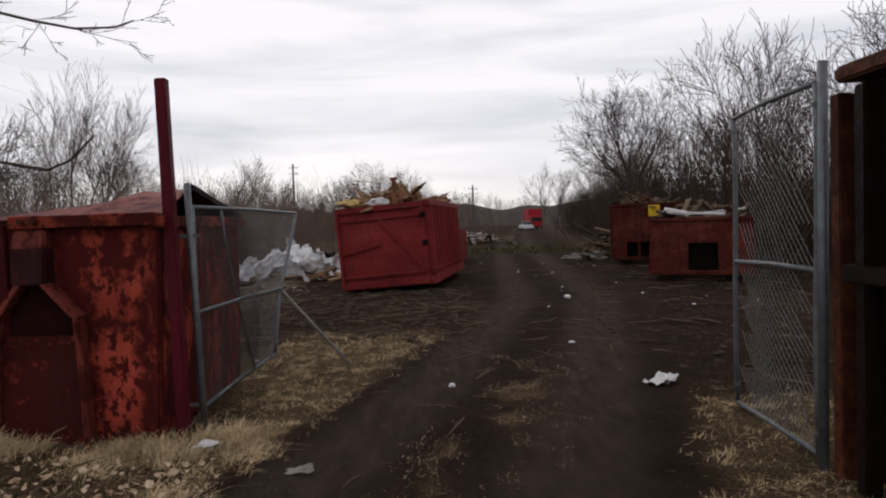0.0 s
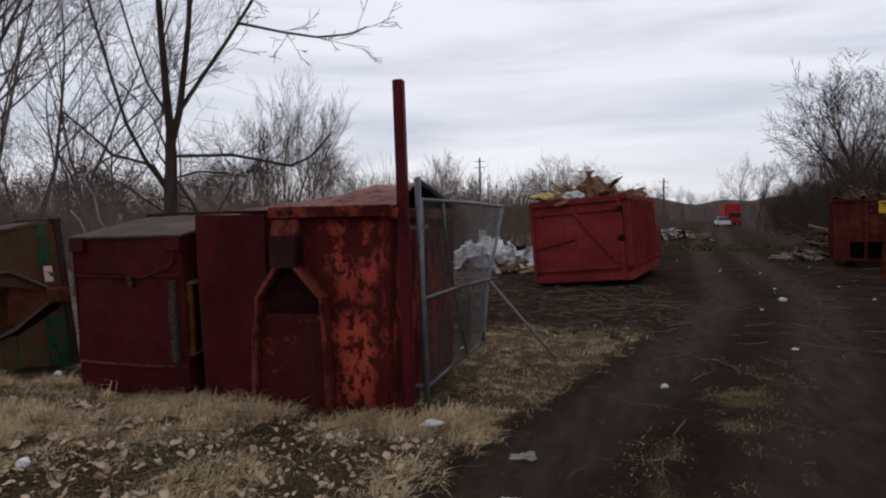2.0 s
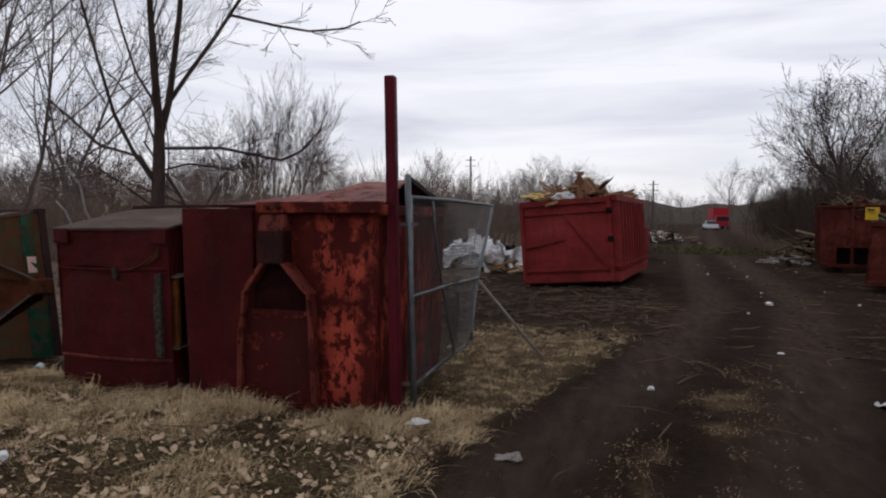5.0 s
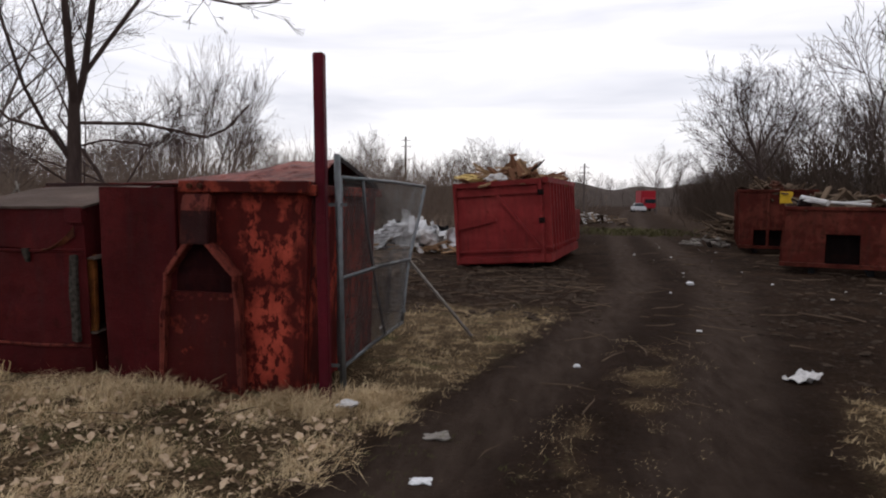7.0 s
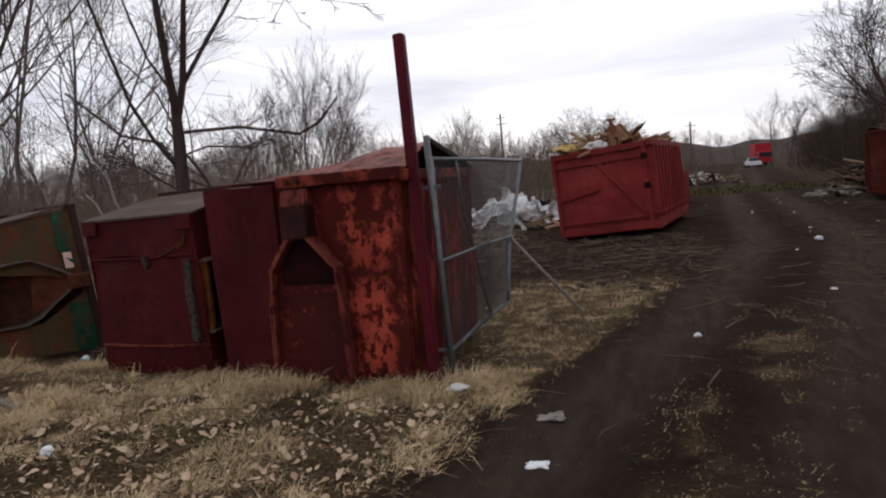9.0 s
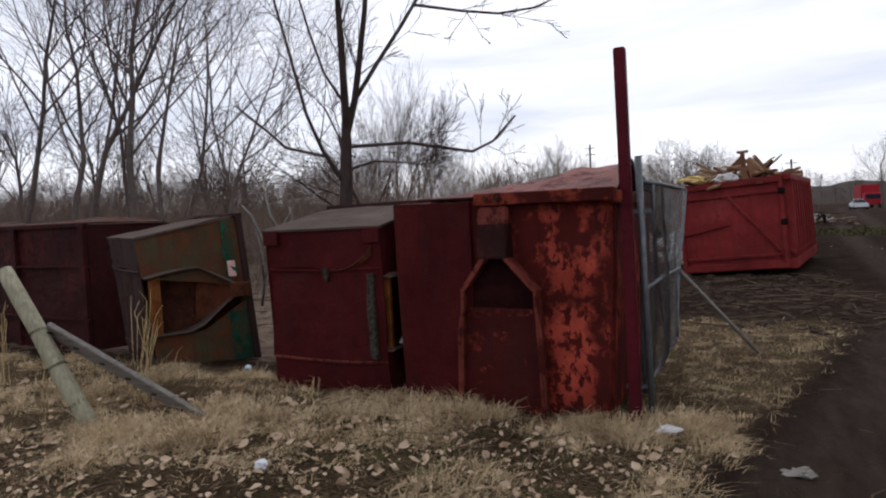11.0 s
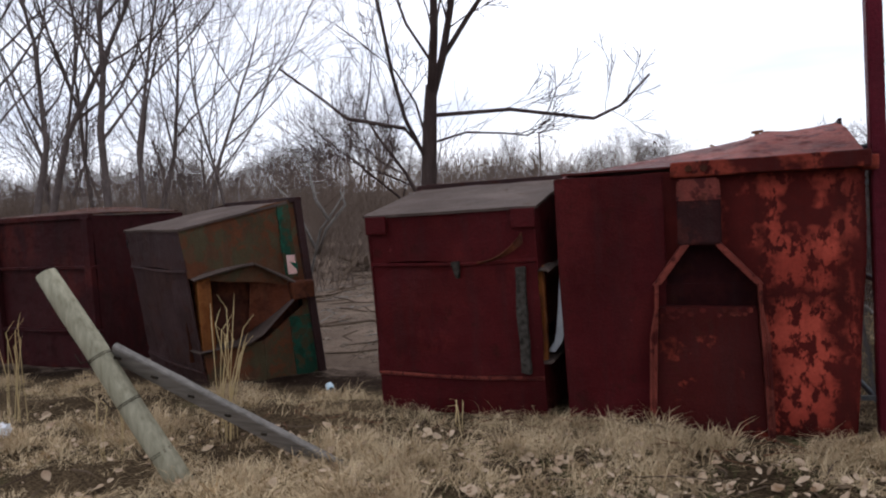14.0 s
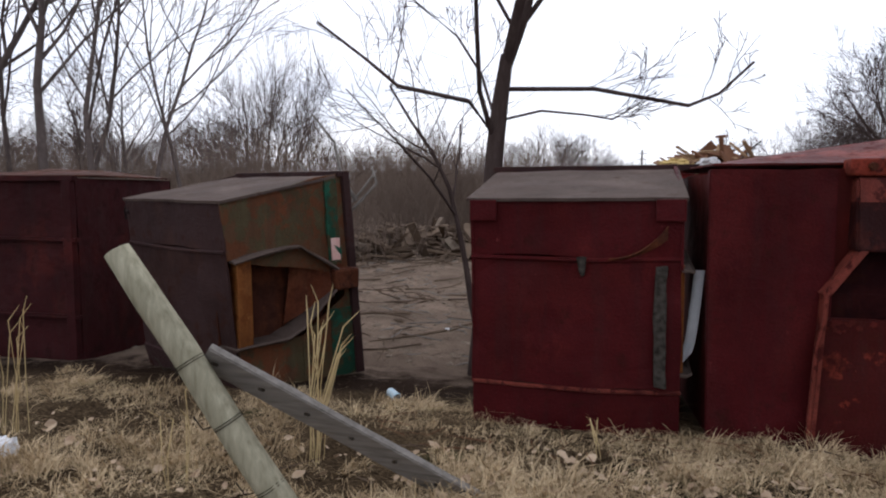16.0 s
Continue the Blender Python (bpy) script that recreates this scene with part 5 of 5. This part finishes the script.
for bx, y, top in ((-0.28, 62, 0.12), (-0.30, 64, 0.115), (-0.12, 66, 0.115), (-0.09, 68, 0.11), (-0.06, 66, 0.10), (0.145, 95, 0.09), (0.165, 92, 0.085)):
    put_tree(int(y), bx * y, y, (top * y + 1.6) / 11.5, y * 37)
for k in range(34):
    bx = -2.2 + 1.60 * k / 33
    y = rng.uniform(36, 52)
    put_tree(k + 2, bx * y, y, rng.uniform(0.42, 0.68), rng.uniform(0, 360))
# woods along the right-hand side of the track
for k in range(46):
    y = 16 + 95 * (k / 46) ** 1.2 + rng.uniform(-1, 1)
    x = float(np.interp(y, [14, 25, 40, 60, 110], [11.5, 12, 12.5, 15, 22])) + abs(rng.gauss(0, 4.5)) + 0.6
    put_tree(k, x, y, rng.uniform(0.62, 0.98) * (1.05 if y < 45 else 0.95), rng.uniform(0, 360))
# near woods behind the end of the bank, and the wood's edge beside the tall containers
for k in range(9):
    put_tree(k + 1, rng.uniform(-36, -20), rng.uniform(18, 34), rng.uniform(0.5, 0.75), rng.uniform(0, 360))
for k in range(5):
    put_tree(k, rng.uniform(15, 21), rng.uniform(23, 44), rng.uniform(0.65, 0.9), rng.uniform(0, 360))
for k in range(12):
    put_tree(k + 3, rng.uniform(-34, -20), rng.uniform(10.5, 17), rng.uniform(0.5, 0.75), rng.uniform(0, 360))
# unseen woods added at the far left and behind the walker, screening low sky
for k in range(26):
    a = radians(rng.uniform(175, 345))
    put_tree(k, -4 + rng.uniform(32, 46) * math.cos(a), rng.uniform(32, 46) * math.sin(a) - 2, rng.uniform(0.9, 1.2), rng.uniform(0, 360))


def thicket(name, spots, seed, tall, mat, label, per=40, r=0.012):
    """Undergrowth: fans of thin stems with side twigs, joined."""
    rng_ = random.Random(seed)
    vs, fs = [], []

    def prong(p, d, ln, rad):
        s = d.orthogonal().normalized()
        u = s.cross(d).normalized()
        q = p + d * ln
        base = len(vs)
        for c, rr in ((p, rad), (q, rad * 0.35)):
            for j in range(3):
                a = j * math.tau / 3
                w = c + (s * math.cos(a) + u * math.sin(a)) * rr
                vs.append((w.x, w.y, w.z))
        for j in range(3):
            fs.append((base + j, base + (j + 1) % 3, base + 3 + (j + 1) % 3, base + 3 + j))
        return q

    for x, y, wide in spots:
        for _ in range(per):
            p = Vector((x + rng_.gauss(0, wide), y + rng_.gauss(0, wide * 0.6), -0.05))
            d = Vector((rng_.gauss(0, 0.35), rng_.gauss(0, 0.35), 1)).normalized()
            h_ = tall * rng_.uniform(0.3, 1.0)
            q = prong(p, d, h_, r)
            for _k in range(4):
                prong(p.lerp(q, rng_.uniform(0.3, 1)), (d + Vector((rng_.gauss(0, 0.6), rng_.gauss(0, 0.6), 0.2))).normalized(), h_ * rng_.uniform(0.2, 0.5), r * 0.6)
    return tagged(raw_mesh(name, vs, fs, mat), label, "undergrowth", "", "stuff")


spots = [(x, 38 + 8 * math.sin(x * 0.7), 1.6) for x in np.arange(-64, -5, 0.9)]
thicket("brush", spots, 41, 4.4, BRUSH, "tangled brown winter brush before the tree line", 75, 0.016)
spots = [(float(np.interp(y, [14, 25, 40, 60, 110], [11.5, 12, 12.5, 14.5, 22])) + k * 2.2, y, 1.5) for y in np.arange(14, 105, 2.2) for k in (0, 1, 2)]
thicket("brush", spots, 42, 4.8, BRUSH_DARK, "tangled brown winter brush along the woods", 60, 0.016)
thicket("brush", [(x, 110 + 20 * math.sin(x), 3) for x in np.arange(-150, 60, 3.5) if not 1 < x < 26], 43, 6.5, BRUSH, "far brown scrub closing the yard", 100, 0.05)
thicket("brush", [(x, y, 1.2) for x, y in ((-10.5, 13), (-12, 14), (-13.5, 15), (-15, 16), (-16.5, 13), (-18, 14), (-20, 16), (-22, 15), (-24, 18), (-9.3, 17), (-11, 19), (-14, 20))], 44, 3.0, BRUSH, "bare tangled bushes behind the dumpsters", 60, 0.009)
thicket("brush", [(x, 19 + 5 * math.sin(x * 1.3) - 0.12 * (x + 9), 1.3) for x in np.arange(-38, -9.5, 0.7)], 46, 2.6, BRUSH, "dense brown undergrowth at the yard's edge", 34, 0.010)
thicket("brush", [(x, 13 + 3 * math.sin(x * 1.7), 1.2) for x in np.arange(-36, -18, 0.9)], 47, 3.2, BRUSH, "dense brown bushes at the end of the bank", 50, 0.010)
thicket("brush", [(x, y, 1.0) for x, y in ((-9.8, 30), (-8.4, 31), (-11.5, 32), (-7.0, 33), (-13.5, 31))], 45, 2.6, BRUSH, "dense round brown bushes at the field edge", 170, 0.010)


def wooded_hill(name, pts, mat, label):
    """A low far rise of woods closing the view."""
    vs, fs = [], []
    for i, (x, y, h_) in enumerate(pts):
        for z, back in ((-1, 0), (h_ * 0.7, 3), (h_, 9), (h_ * 0.5, 30)):
            vs.append((x, y + back, z))
    for i in range(len(pts) - 1):
        for j in range(3):
            a = i * 4 + j
            fs.append((a, a + 4, a + 5, a + 1))
    return tagged(raw_mesh(name, vs, fs, mat, None, True), label, "woods", "", "structure")


# distance haze is mixed into the hill's own colour
HAZE_WOODS = plain("hazed_far_woods", (0.075, 0.060, 0.052), (0.12, 0.10, 0.088), 0.35, 1.0, 0, (1, 1, 0.4), 0.0, 3.0)
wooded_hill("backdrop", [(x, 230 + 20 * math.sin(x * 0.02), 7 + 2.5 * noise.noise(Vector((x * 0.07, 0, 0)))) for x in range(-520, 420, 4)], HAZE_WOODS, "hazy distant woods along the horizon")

# far poles and shed
for x, y, h_ in ((-19.5, 90, 10.0), (4.5, 100, 7.0)):
    p = thing("utility_pole", pose(x, y, 0), "wooden utility pole with a crossarm in the distance", "utility pole", "utility poles")
    bm = bm_new()
    tube(bm, [(0, 0, -0.2), (0, 0, h_)], [0.16, 0.11], 8)
    part("pole", bm, BARK_FAR, p)
    for z in (h_ - 0.5, h_ - 1.3):
        bm = bm_new()
        beam(bm, (-0.7, 0, z), (0.7, 0, z), 0.08, 0.08)
        part("crossarm", bm, BARK_FAR, p)
sh = thing("shed", pose(-25.2, 60, 0, 0, 0, 20), "small white shed seen across the yard", "shed")
bm = bm_new()
hexa(bm, [(-1.0, -1, 0), (1.0, -1, 0), (1.0, 1, 0), (-1.0, 1, 0)], [(-1.0, -1, 2.6), (1.0, -1, 3.6), (1.0, 1, 3.6), (-1.0, 1, 2.6)])
part("wall", bm, WHITE_DIRTY, sh)
bm = bm_new()
hexa(bm, [(-1.15, -1.15, 2.62), (1.15, -1.15, 3.66), (1.15, 1.15, 3.66), (-1.15, 1.15, 2.62)], [(-1.15, -1.15, 2.7), (1.15, -1.15, 3.76), (1.15, 1.15, 3.76), (-1.15, 1.15, 2.7)])
part("roof", bm, WHITE_DIRTY, sh)
bm = bm_new()
block(bm, -0.5, -1.04, 1.6, 0.6, -1.0, 2.1)
part("window", bm, GLASS_DARK, sh)


# ---- bank: leaning post, plank, stalks, straw, leaves, litter ----
def leaning_post():
    p = thing("fence_post", Matrix.Identity(4), "leaning greenish round wooden fence post wrapped with wire", "post")
    a, c = Vector((-5.92, 3.72, 0.0)), Vector((-6.79, 3.66, 1.34))
    bm = bm_new()
    tube(bm, [a.lerp(c, k / 6) + Vector((0.006 * math.sin(k * 2), 0, 0)) for k in range(7)], [0.072, 0.07, 0.069, 0.068, 0.067, 0.066, 0.060], 14)
    part("pole", bm, POSTWOOD, p, smooth=True)
    for f in (0.2, 0.42, 0.62):
        q = a.lerp(c, f)
        d = (c - a).normalized()
        bm = bm_new()
        for s in (0, 0.012):
            tube(bm, [q + d * s - d * 0.002, q + d * s + d * 0.002], 0.0725, 12)
        part("wire_wrap", bm, TIE, p, "dark rusty wire wrap")
        bm = bm_new()
        tube(bm, [q, q + Vector((-0.10, -0.05, -0.02)), q + Vector((-0.15, -0.04, 0.03))], 0.004, 4)
        part("wire_end", bm, TIE, p)


leaning_post()
bm = bm_new()
beam(bm, (-6.42, 3.74, 0.86), (-5.22, 4.20, 0.05), 0.04, 0.17, (0.2, -0.7, 1), 0.006)
pk = thing("plank", Matrix.Identity(4), "weathered grey plank lying against the leaning post", "plank")
part("board", dented(bm, 0.006, 9, 3, 6), GREYWOOD, pk)
for k in range(6):
    q = Vector((-6.35, 3.72, 0.82)).lerp(Vector((-5.4, 4.08, 0.18)), k / 5)
    bm = bm_new()
    tube(bm, [q + Vector((0, -0.045, 0.02)), q + Vector((0, 0.0, 0.0))], 0.008, 6)
    part("nail", bm, TIE, pk)


def blades(name, place, count, seed, tall, wide, mat, label, lean=0.6, category="grass", bunch=1):
    """Thin bent blades: two quads each, in tufts."""
    rng_ = random.Random(seed)
    vs, fs = [], []
    made = 0
    tries = 0
    while made < count and tries < count * 6:
        tries += 1
        if not made % bunch or tries == 1:
            spot = place(rng_)
            turn_ = rng_.uniform(0, math.tau)
            size_ = rng_.uniform(0.6, 1.5) if bunch > 1 else 1.0
            if spot is None:
                continue
        x, y, k = spot
        k *= size_
        if bunch > 1:
            x, y = x + rng_.gauss(0, 0.03 * size_), y + rng_.gauss(0, 0.03 * size_)
        z = height(x, y) - 0.01
        a = rng_.uniform(0, math.tau) if bunch == 1 or rng_.random() < 0.25 else turn_ + rng_.gauss(0, 0.7)
        h_ = tall * k * rng_.uniform(0.35, 1.0)
        ln = (abs(rng_.gauss(0, lean)) + 0.35) * (1 if bunch > 1 or rng_.random() < 0.5 else -1)
        d = Vector((math.cos(a) * ln, math.sin(a) * ln, 1)).normalized()
        s = Vector((-math.sin(a + 0.6), math.cos(a + 0.6), 0)) * wide
        p = Vector((x, y, z))
        q = p + d * h_ * 0.55
        bend = max(-0.9, min(0.9, ln))
        t = q + (d + Vector((math.cos(a) * bend, math.sin(a) * bend, -0.7 * abs(bend)))) * h_ * 0.45
        base = len(vs)
        for w in (p - s, p + s, q - s * 0.8, q + s * 0.8, t):
            vs.append((w.x, w.y, max(w.z, z)))
        fs.append((base, base + 1, base + 3, base + 2))
        fs.append((base + 2, base + 3, base + 4))
        made += 1
    return tagged(raw_mesh(name, vs, fs, mat), label, category, "", "stuff")


def on_bank(rng_):
    x, y = rng_.uniform(-10.5, -0.8), rng_.uniform(1.2, 5.6)
    if rng_.random() > bank(x, y) or (y > 5.2 and -4.2 < x < -2.1):
        return None
    if (x + 5.65) ** 2 / 0.55 + (y - 4.75) ** 2 / 0.3 < 1:
        return None
    clump = noise.noise(Vector((x * 1.6, y * 1.6, 4)))
    if clump < 0.02 and rng_.random() < 0.85:
        return None
    return x, y, 0.45 + 1.3 * max(0, clump) 


def by_right(rng_):
    x, y = rng_.uniform(-2.3, 3.4), rng_.uniform(2.0, 10.5)
    if rng_.random() > bank(x, y) or x < -1.9 and y < 5.6:
        return None
    return x, y, rng_.uniform(0.4, 0.8)


def mid_strip(rng_):
    y = rng_.uniform(2.2, 8.5)
    x = track_centre(y) + 0.05 + rng_.gauss(0, 0.36)
    if rng_.random() > strip_patch(x, y) ** 2:
        return None
    return x, y, 0.35


def foot(rng_):
    x = rng_.uniform(-9, -2.0)
    y = float(np.interp(x, [-9, -8.3, -6.9, -6.4, -5.5, -2.0], [6.1, 5.5, 4.75, 5.3, 5.05, 5.02])) - abs(rng_.gauss(0, 0.14))
    return x, y, rng_.uniform(0.6, 1.3)


blades("straw_grass", on_bank, 46000, 51, 0.145, 0.0030, STRAW, "dry matted straw grass on the bank", 1.5, "grass", 22)
blades("straw_grass", by_right, 13000, 52, 0.14, 0.003, STRAW, "dry straw grass beside the gates", 1.4, "grass", 18)
blades("straw_grass", mid_strip, 5200, 53, 0.10, 0.0026, STRAW, "thin straw between the wheel ruts", 1.4, "grass", 7)
blades("straw_grass", foot, 3200, 54, 0.11, 0.0028, STRAW, "taller straw grass along the dumpsters' feet", 1.2, "grass", 12)
blades("green_weeds", lambda r: (r.gauss(-3.0, 1.0), r.gauss(4.0, 0.45), 0.7), 3600, 55, 0.08, 0.004, GREENERY, "small green weeds in the straw", 0.8, "grass", 9)
blades("green_weeds", lambda r: (r.gauss(4.0, 1.8), r.uniform(34, 42), 1.0), 1500, 56, 0.4, 0.02, GREENERY, "low green weeds across the far track", 0.6)
for k, (x, y, h_, cnt) in enumerate(((-6.15, 4.42, 0.95, 14), (-8.1, 4.4, 0.85, 8), (-6.75, 3.95, 0.55, 4), (-4.6, 4.75, 0.22, 3))):
    bm = bm_new()
    rng = random.Random(60 + k)
    for _ in range(cnt):
        a = rng.uniform(0, math.tau)
        p = Vector((x + rng.gauss(0, 0.03), y + rng.gauss(0, 0.03), height(x, y) - 0.02))
        dx = rng.gauss(0.03, 0.06)
        hh = h_ * rng.uniform(0.6, 1.0)
        tube(bm, [p, p + Vector((dx * 0.3, rng.gauss(0, 0.03), hh * 0.5)), p + Vector((dx, rng.gauss(0, 0.05), hh)), p + Vector((dx * 1.6, 0, hh * 1.12))], [0.0028, 0.0028, 0.004, 0.0015], 4)
    o = part("dry_stalks", bm, STALK)
    tagged(o, "clump of tall pale dry grass stalks", "grass", "dry stalks", "stuff")


def leaf_litter():
    rng_ = random.Random(70)
    vs, fs = [], []
    made = 0
    while made < 2600:
        x, y = rng_.uniform(-8.5, -0.8), rng_.uniform(1.4, 4.7)
        dens = bank(x, y) * (0.25 + 0.75 * smooth_step(-abs(x + 3.6), -3.2, -1.0))
        if rng_.random() > dens:
            continue
        z = height(x, y) + rng_.uniform(0.005, 0.05)
        s = rng_.uniform(0.010, 0.026) if rng_.random() < 0.8 else rng_.uniform(0.026, 0.042)
        e = Euler((rng_.gauss(0, 0.45), rng_.gauss(0, 0.45), rng_.uniform(0, 6.28))).to_matrix()
        curl = rng_.uniform(0.2, 0.9)
        base = len(vs)
        for u, v in ((-1, 0), (-0.55, -0.6), (0.1, -0.75), (0.65, -0.42), (1.15, 0), (0.65, 0.42), (0.1, 0.75), (-0.55, 0.6)):
            w = e @ Vector((u * s, v * s, curl * s * (v * v + 0.25 * u * u)))
            vs.append((x + w.x, y + w.y, z + w.z))
        w = (x, y, z)
        vs.append(w)
        fs.extend((base + i, base + (i + 1) % 8, base + 8) for i in range(8))
        made += 1
    return tagged(raw_mesh("leaf_litter", vs, fs, LEAF), "fallen tan and brown leaves on the straw", "leaves", "", "stuff")


leaf_litter()


def sticks(name, seed, count, place, size, r, label, mat=STICK):
    rng_ = random.Random(seed)
    bm = bm_new()
    for _ in range(count):
        x, y = place(rng_)
        a, ln = rng_.uniform(0, math.tau), rng_.uniform(*size)
        p = Vector((x, y, height(x, y) + r + rng_.uniform(0, 0.05)))
        d = Vector((math.cos(a), math.sin(a), rng_.gauss(0, 0.08)))
        s = Vector((-d.y, d.x, 0)) * ln * rng_.gauss(0, 0.12)
        tube(bm, [p, p + d * ln * 0.5 + s, p + d * ln], [r * rng_.uniform(0.6, 1.4), r, r * 0.4], 4)
    return tagged(part(name, bm, mat), label, "sticks", "", "stuff")


sticks("fallen_sticks", 81, 170, lambda r: (r.uniform(-5, 0.6), r.uniform(9.5, 16.5)), (0.15, 1.0), 0.009, "broken branches strewn over the dark yard")
sticks("fallen_sticks", 82, 520, lambda r: (r.uniform(-11.5, -3), r.uniform(7.5, 26)), (0.2, 1.2), 0.012, "broken branches behind the dumpsters")
sticks("fallen_sticks", 87, 260, lambda r: (r.uniform(-10.5, -4), r.uniform(6.8, 18)), (0.10, 0.5), 0.007, "pale dry branches behind the dumpsters", GREYWOOD)
sticks("fallen_sticks", 83, 60, lambda r: (r.uniform(-0.8, 3.5), r.uniform(4, 14)), (0.1, 0.7), 0.007, "small twigs on the muddy track")
sticks("fallen_sticks", 84, 110, lambda r: (r.uniform(3.2, 8), r.uniform(6, 24)), (0.15, 0.9), 0.009, "broken twigs beside the track")
sticks("fallen_sticks", 85, 90, lambda r: (r.uniform(-7, -1.5), r.uniform(2, 5)), (0.1, 0.5), 0.005, "twigs in the straw")


def clods(name, seed, count, place, size, mat, label):
    rng_ = random.Random(seed)
    vs, fs = [], []
    ico = bm_new()
    bmesh.ops.create_icosphere(ico, subdivisions=1, radius=1.0)
    pts = [v.co.copy() for v in ico.verts]
    tris = [[v.index for v in f.verts] for f in ico.faces]
    ico.free()
    for _ in range(count):
        x, y = place(rng_)
        s = rng_.uniform(*size)
        base = len(vs)
        for p in pts:
            vs.append((x + p.x * s * rng_.uniform(0.6, 1.3), y + p.y * s * rng_.uniform(0.6, 1.3), height(x, y) + p.z * s * 0.5 * rng_.uniform(0.6, 1.2)))
        fs.extend([base + i for i in t] for t in tris)
    return tagged(raw_mesh(name, vs, fs, mat), label, "clods", "", "stuff")


LITTER_SOIL = plain("brown_clods", (0.16, 0.12, 0.088), (0.24, 0.19, 0.145), 6, 0.95, 0, None, 0.5, 30, 0.6)
SOIL = plain("soil_clods", (0.028, 0.020, 0.015), (0.065, 0.047, 0.035), 6, 0.95, 0, None, 0.5, 30, 0.6)
clods("soil_clods", 91, 1500, lambda r: (r.uniform(-6, 0.6), r.uniform(9.5, 19)), (0.02, 0.10), SOIL, "dark churned clods of soil")
clods("soil_clods", 92, 2600, lambda r: (r.uniform(-10, -3.6), r.uniform(6.8, 20)), (0.012, 0.055), LITTER_SOIL, "brown clods behind the dumpsters")
clods("soil_clods", 93, 900, lambda r: (track_centre(8) + r.uniform(1.4, 5.5), r.uniform(6, 20)), (0.015, 0.07), SOIL, "dark clods beside the track")
clods("wood_chips", 94, 60, lambda r: (r.uniform(-9, 6), r.uniform(8, 30)), (0.015, 0.06), WHITE_DIRTY, "pale chips and scraps of litter")

# litter on the track and the bank
crumpled("paper_litter", pose(2.12, 6.72, height(2.12, 6.72) + 0.04, 0, -8, 25), 0.30, 0.22, 0.06, WHITE_DIRTY, "crumpled white paper on the muddy track", 4)
crumpled("cloth_scrap", pose(-1.03, 4.60, height(-1.03, 4.6) + 0.02, 0, 0, 15), 0.19, 0.17, 0.025, GREYWOOD, "flat grey scrap lying on the track", 9)
crumpled("paper_litter", pose(-1.0, 3.85, height(-1.0, 3.85) + 0.02, 0, 0, 10), 0.13, 0.09, 0.02, WHITE, "small white paper scrap on the track", 14)
chunk("paper_litter", pose(0.04, 7.05, height(0.04, 7.05) + 0.015), (0.06, 0.05, 0.05), WHITE, "small white litter on the track", 15, "litter")
chunk("paper_litter", pose(2.55, 14.2, 0.03), (0.14, 0.1, 0.08), WHITE, "small white litter on the track", 16, "litter")
chunk("paper_litter", pose(-7.9, 4.15, height(-7.9, 4.15) + 0.04), (0.13, 0.09, 0.13), WHITE, "crumpled white litter in the straw", 17, "litter")
chunk("paper_litter", pose(-4.0, 3.3, height(-4.0, 3.3) + 0.05), (0.08, 0.06, 0.06), WHITE, "small white litter in the straw", 18, "litter")
chunk("paper_litter", pose(-1.8, 5.0, height(-1.8, 5.0) + 0.05), (0.16, 0.10, 0.05), WHITE_DIRTY, "pale paper scrap in the straw", 19, "litter")
cn = thing("drink_can", pose(-6.03, 5.62, height(-6.03, 5.62) + 0.035, 90, 0, 35), "crushed pale blue drink can on the dirt", "can")
bm = bm_new()
tube(bm, [(0, 0, -0.075), (0, 0, -0.065), (0, 0, 0.06), (0, 0, 0.075)], [0.026, 0.034, 0.033, 0.025], 12)
part("body", bm, BLUECAN, cn, smooth=True)
bm = bm_new()
tube(bm, [(0, 0, 0.076), (0, 0, 0.079)], 0.025, 12)
part("rim", bm, GALV, cn)


def tuft(rng_):
    """Places in a few thick tufts on the bank."""
    cx, cy, s = rng_.choice(((-5.2, 4.35, 0.30), (-4.6, 4.2, 0.35), (-5.6, 3.75, 0.25), (-4.1, 4.55, 0.25), (-3.4, 4.75, 0.25), (-6.9, 4.3, 0.3), (-7.6, 3.9, 0.3), (-2.2, 4.9, 0.2), (-1.75, 5.3, 0.2), (-4.9, 3.6, 0.22)))
    return cx + rng_.gauss(0, s), cy + rng_.gauss(0, s * 0.5), rng_.uniform(0.5, 1.0)


blades("straw_tufts", tuft, 16000, 57, 0.24, 0.0030, STRAW, "thick pale straw tufts on the bank", 1.0, "grass", 26)
blades("matted_straw", on_bank, 26000, 58, 0.26, 0.0026, STRAW, "long flattened straw lying matted on the bank", 6.0, "grass", 12)
blades("matted_straw", by_right, 6000, 59, 0.22, 0.0022, STRAW, "flattened straw beside the gates", 6.0)


def at_feet(r):
    return r.uniform(-6.2, -2.2), 4.85 + r.gauss(0, 0.18)


sticks("dry_weed_stems", 86, 60, at_feet, (0.15, 0.35), 0.003, "thin reddish weed stems at the dumpsters' feet", TIMBER_DARK)
heap("brush_pile", pose(0, 0, 0), (-11.5, -6.0, 15.5, 22), 0.02, 150, STICK, "tangled pile of cut branches in the yard", 27, (0.4, 1.6), 0.55)
heap("log_heap", pose(0, 0, 0), (-12.5, -7.0, 16.5, 24), 0.02, 60, LITTER_SOIL, "pale broken timber in the brush pile", 28, (0.3, 1.2), 0.5)
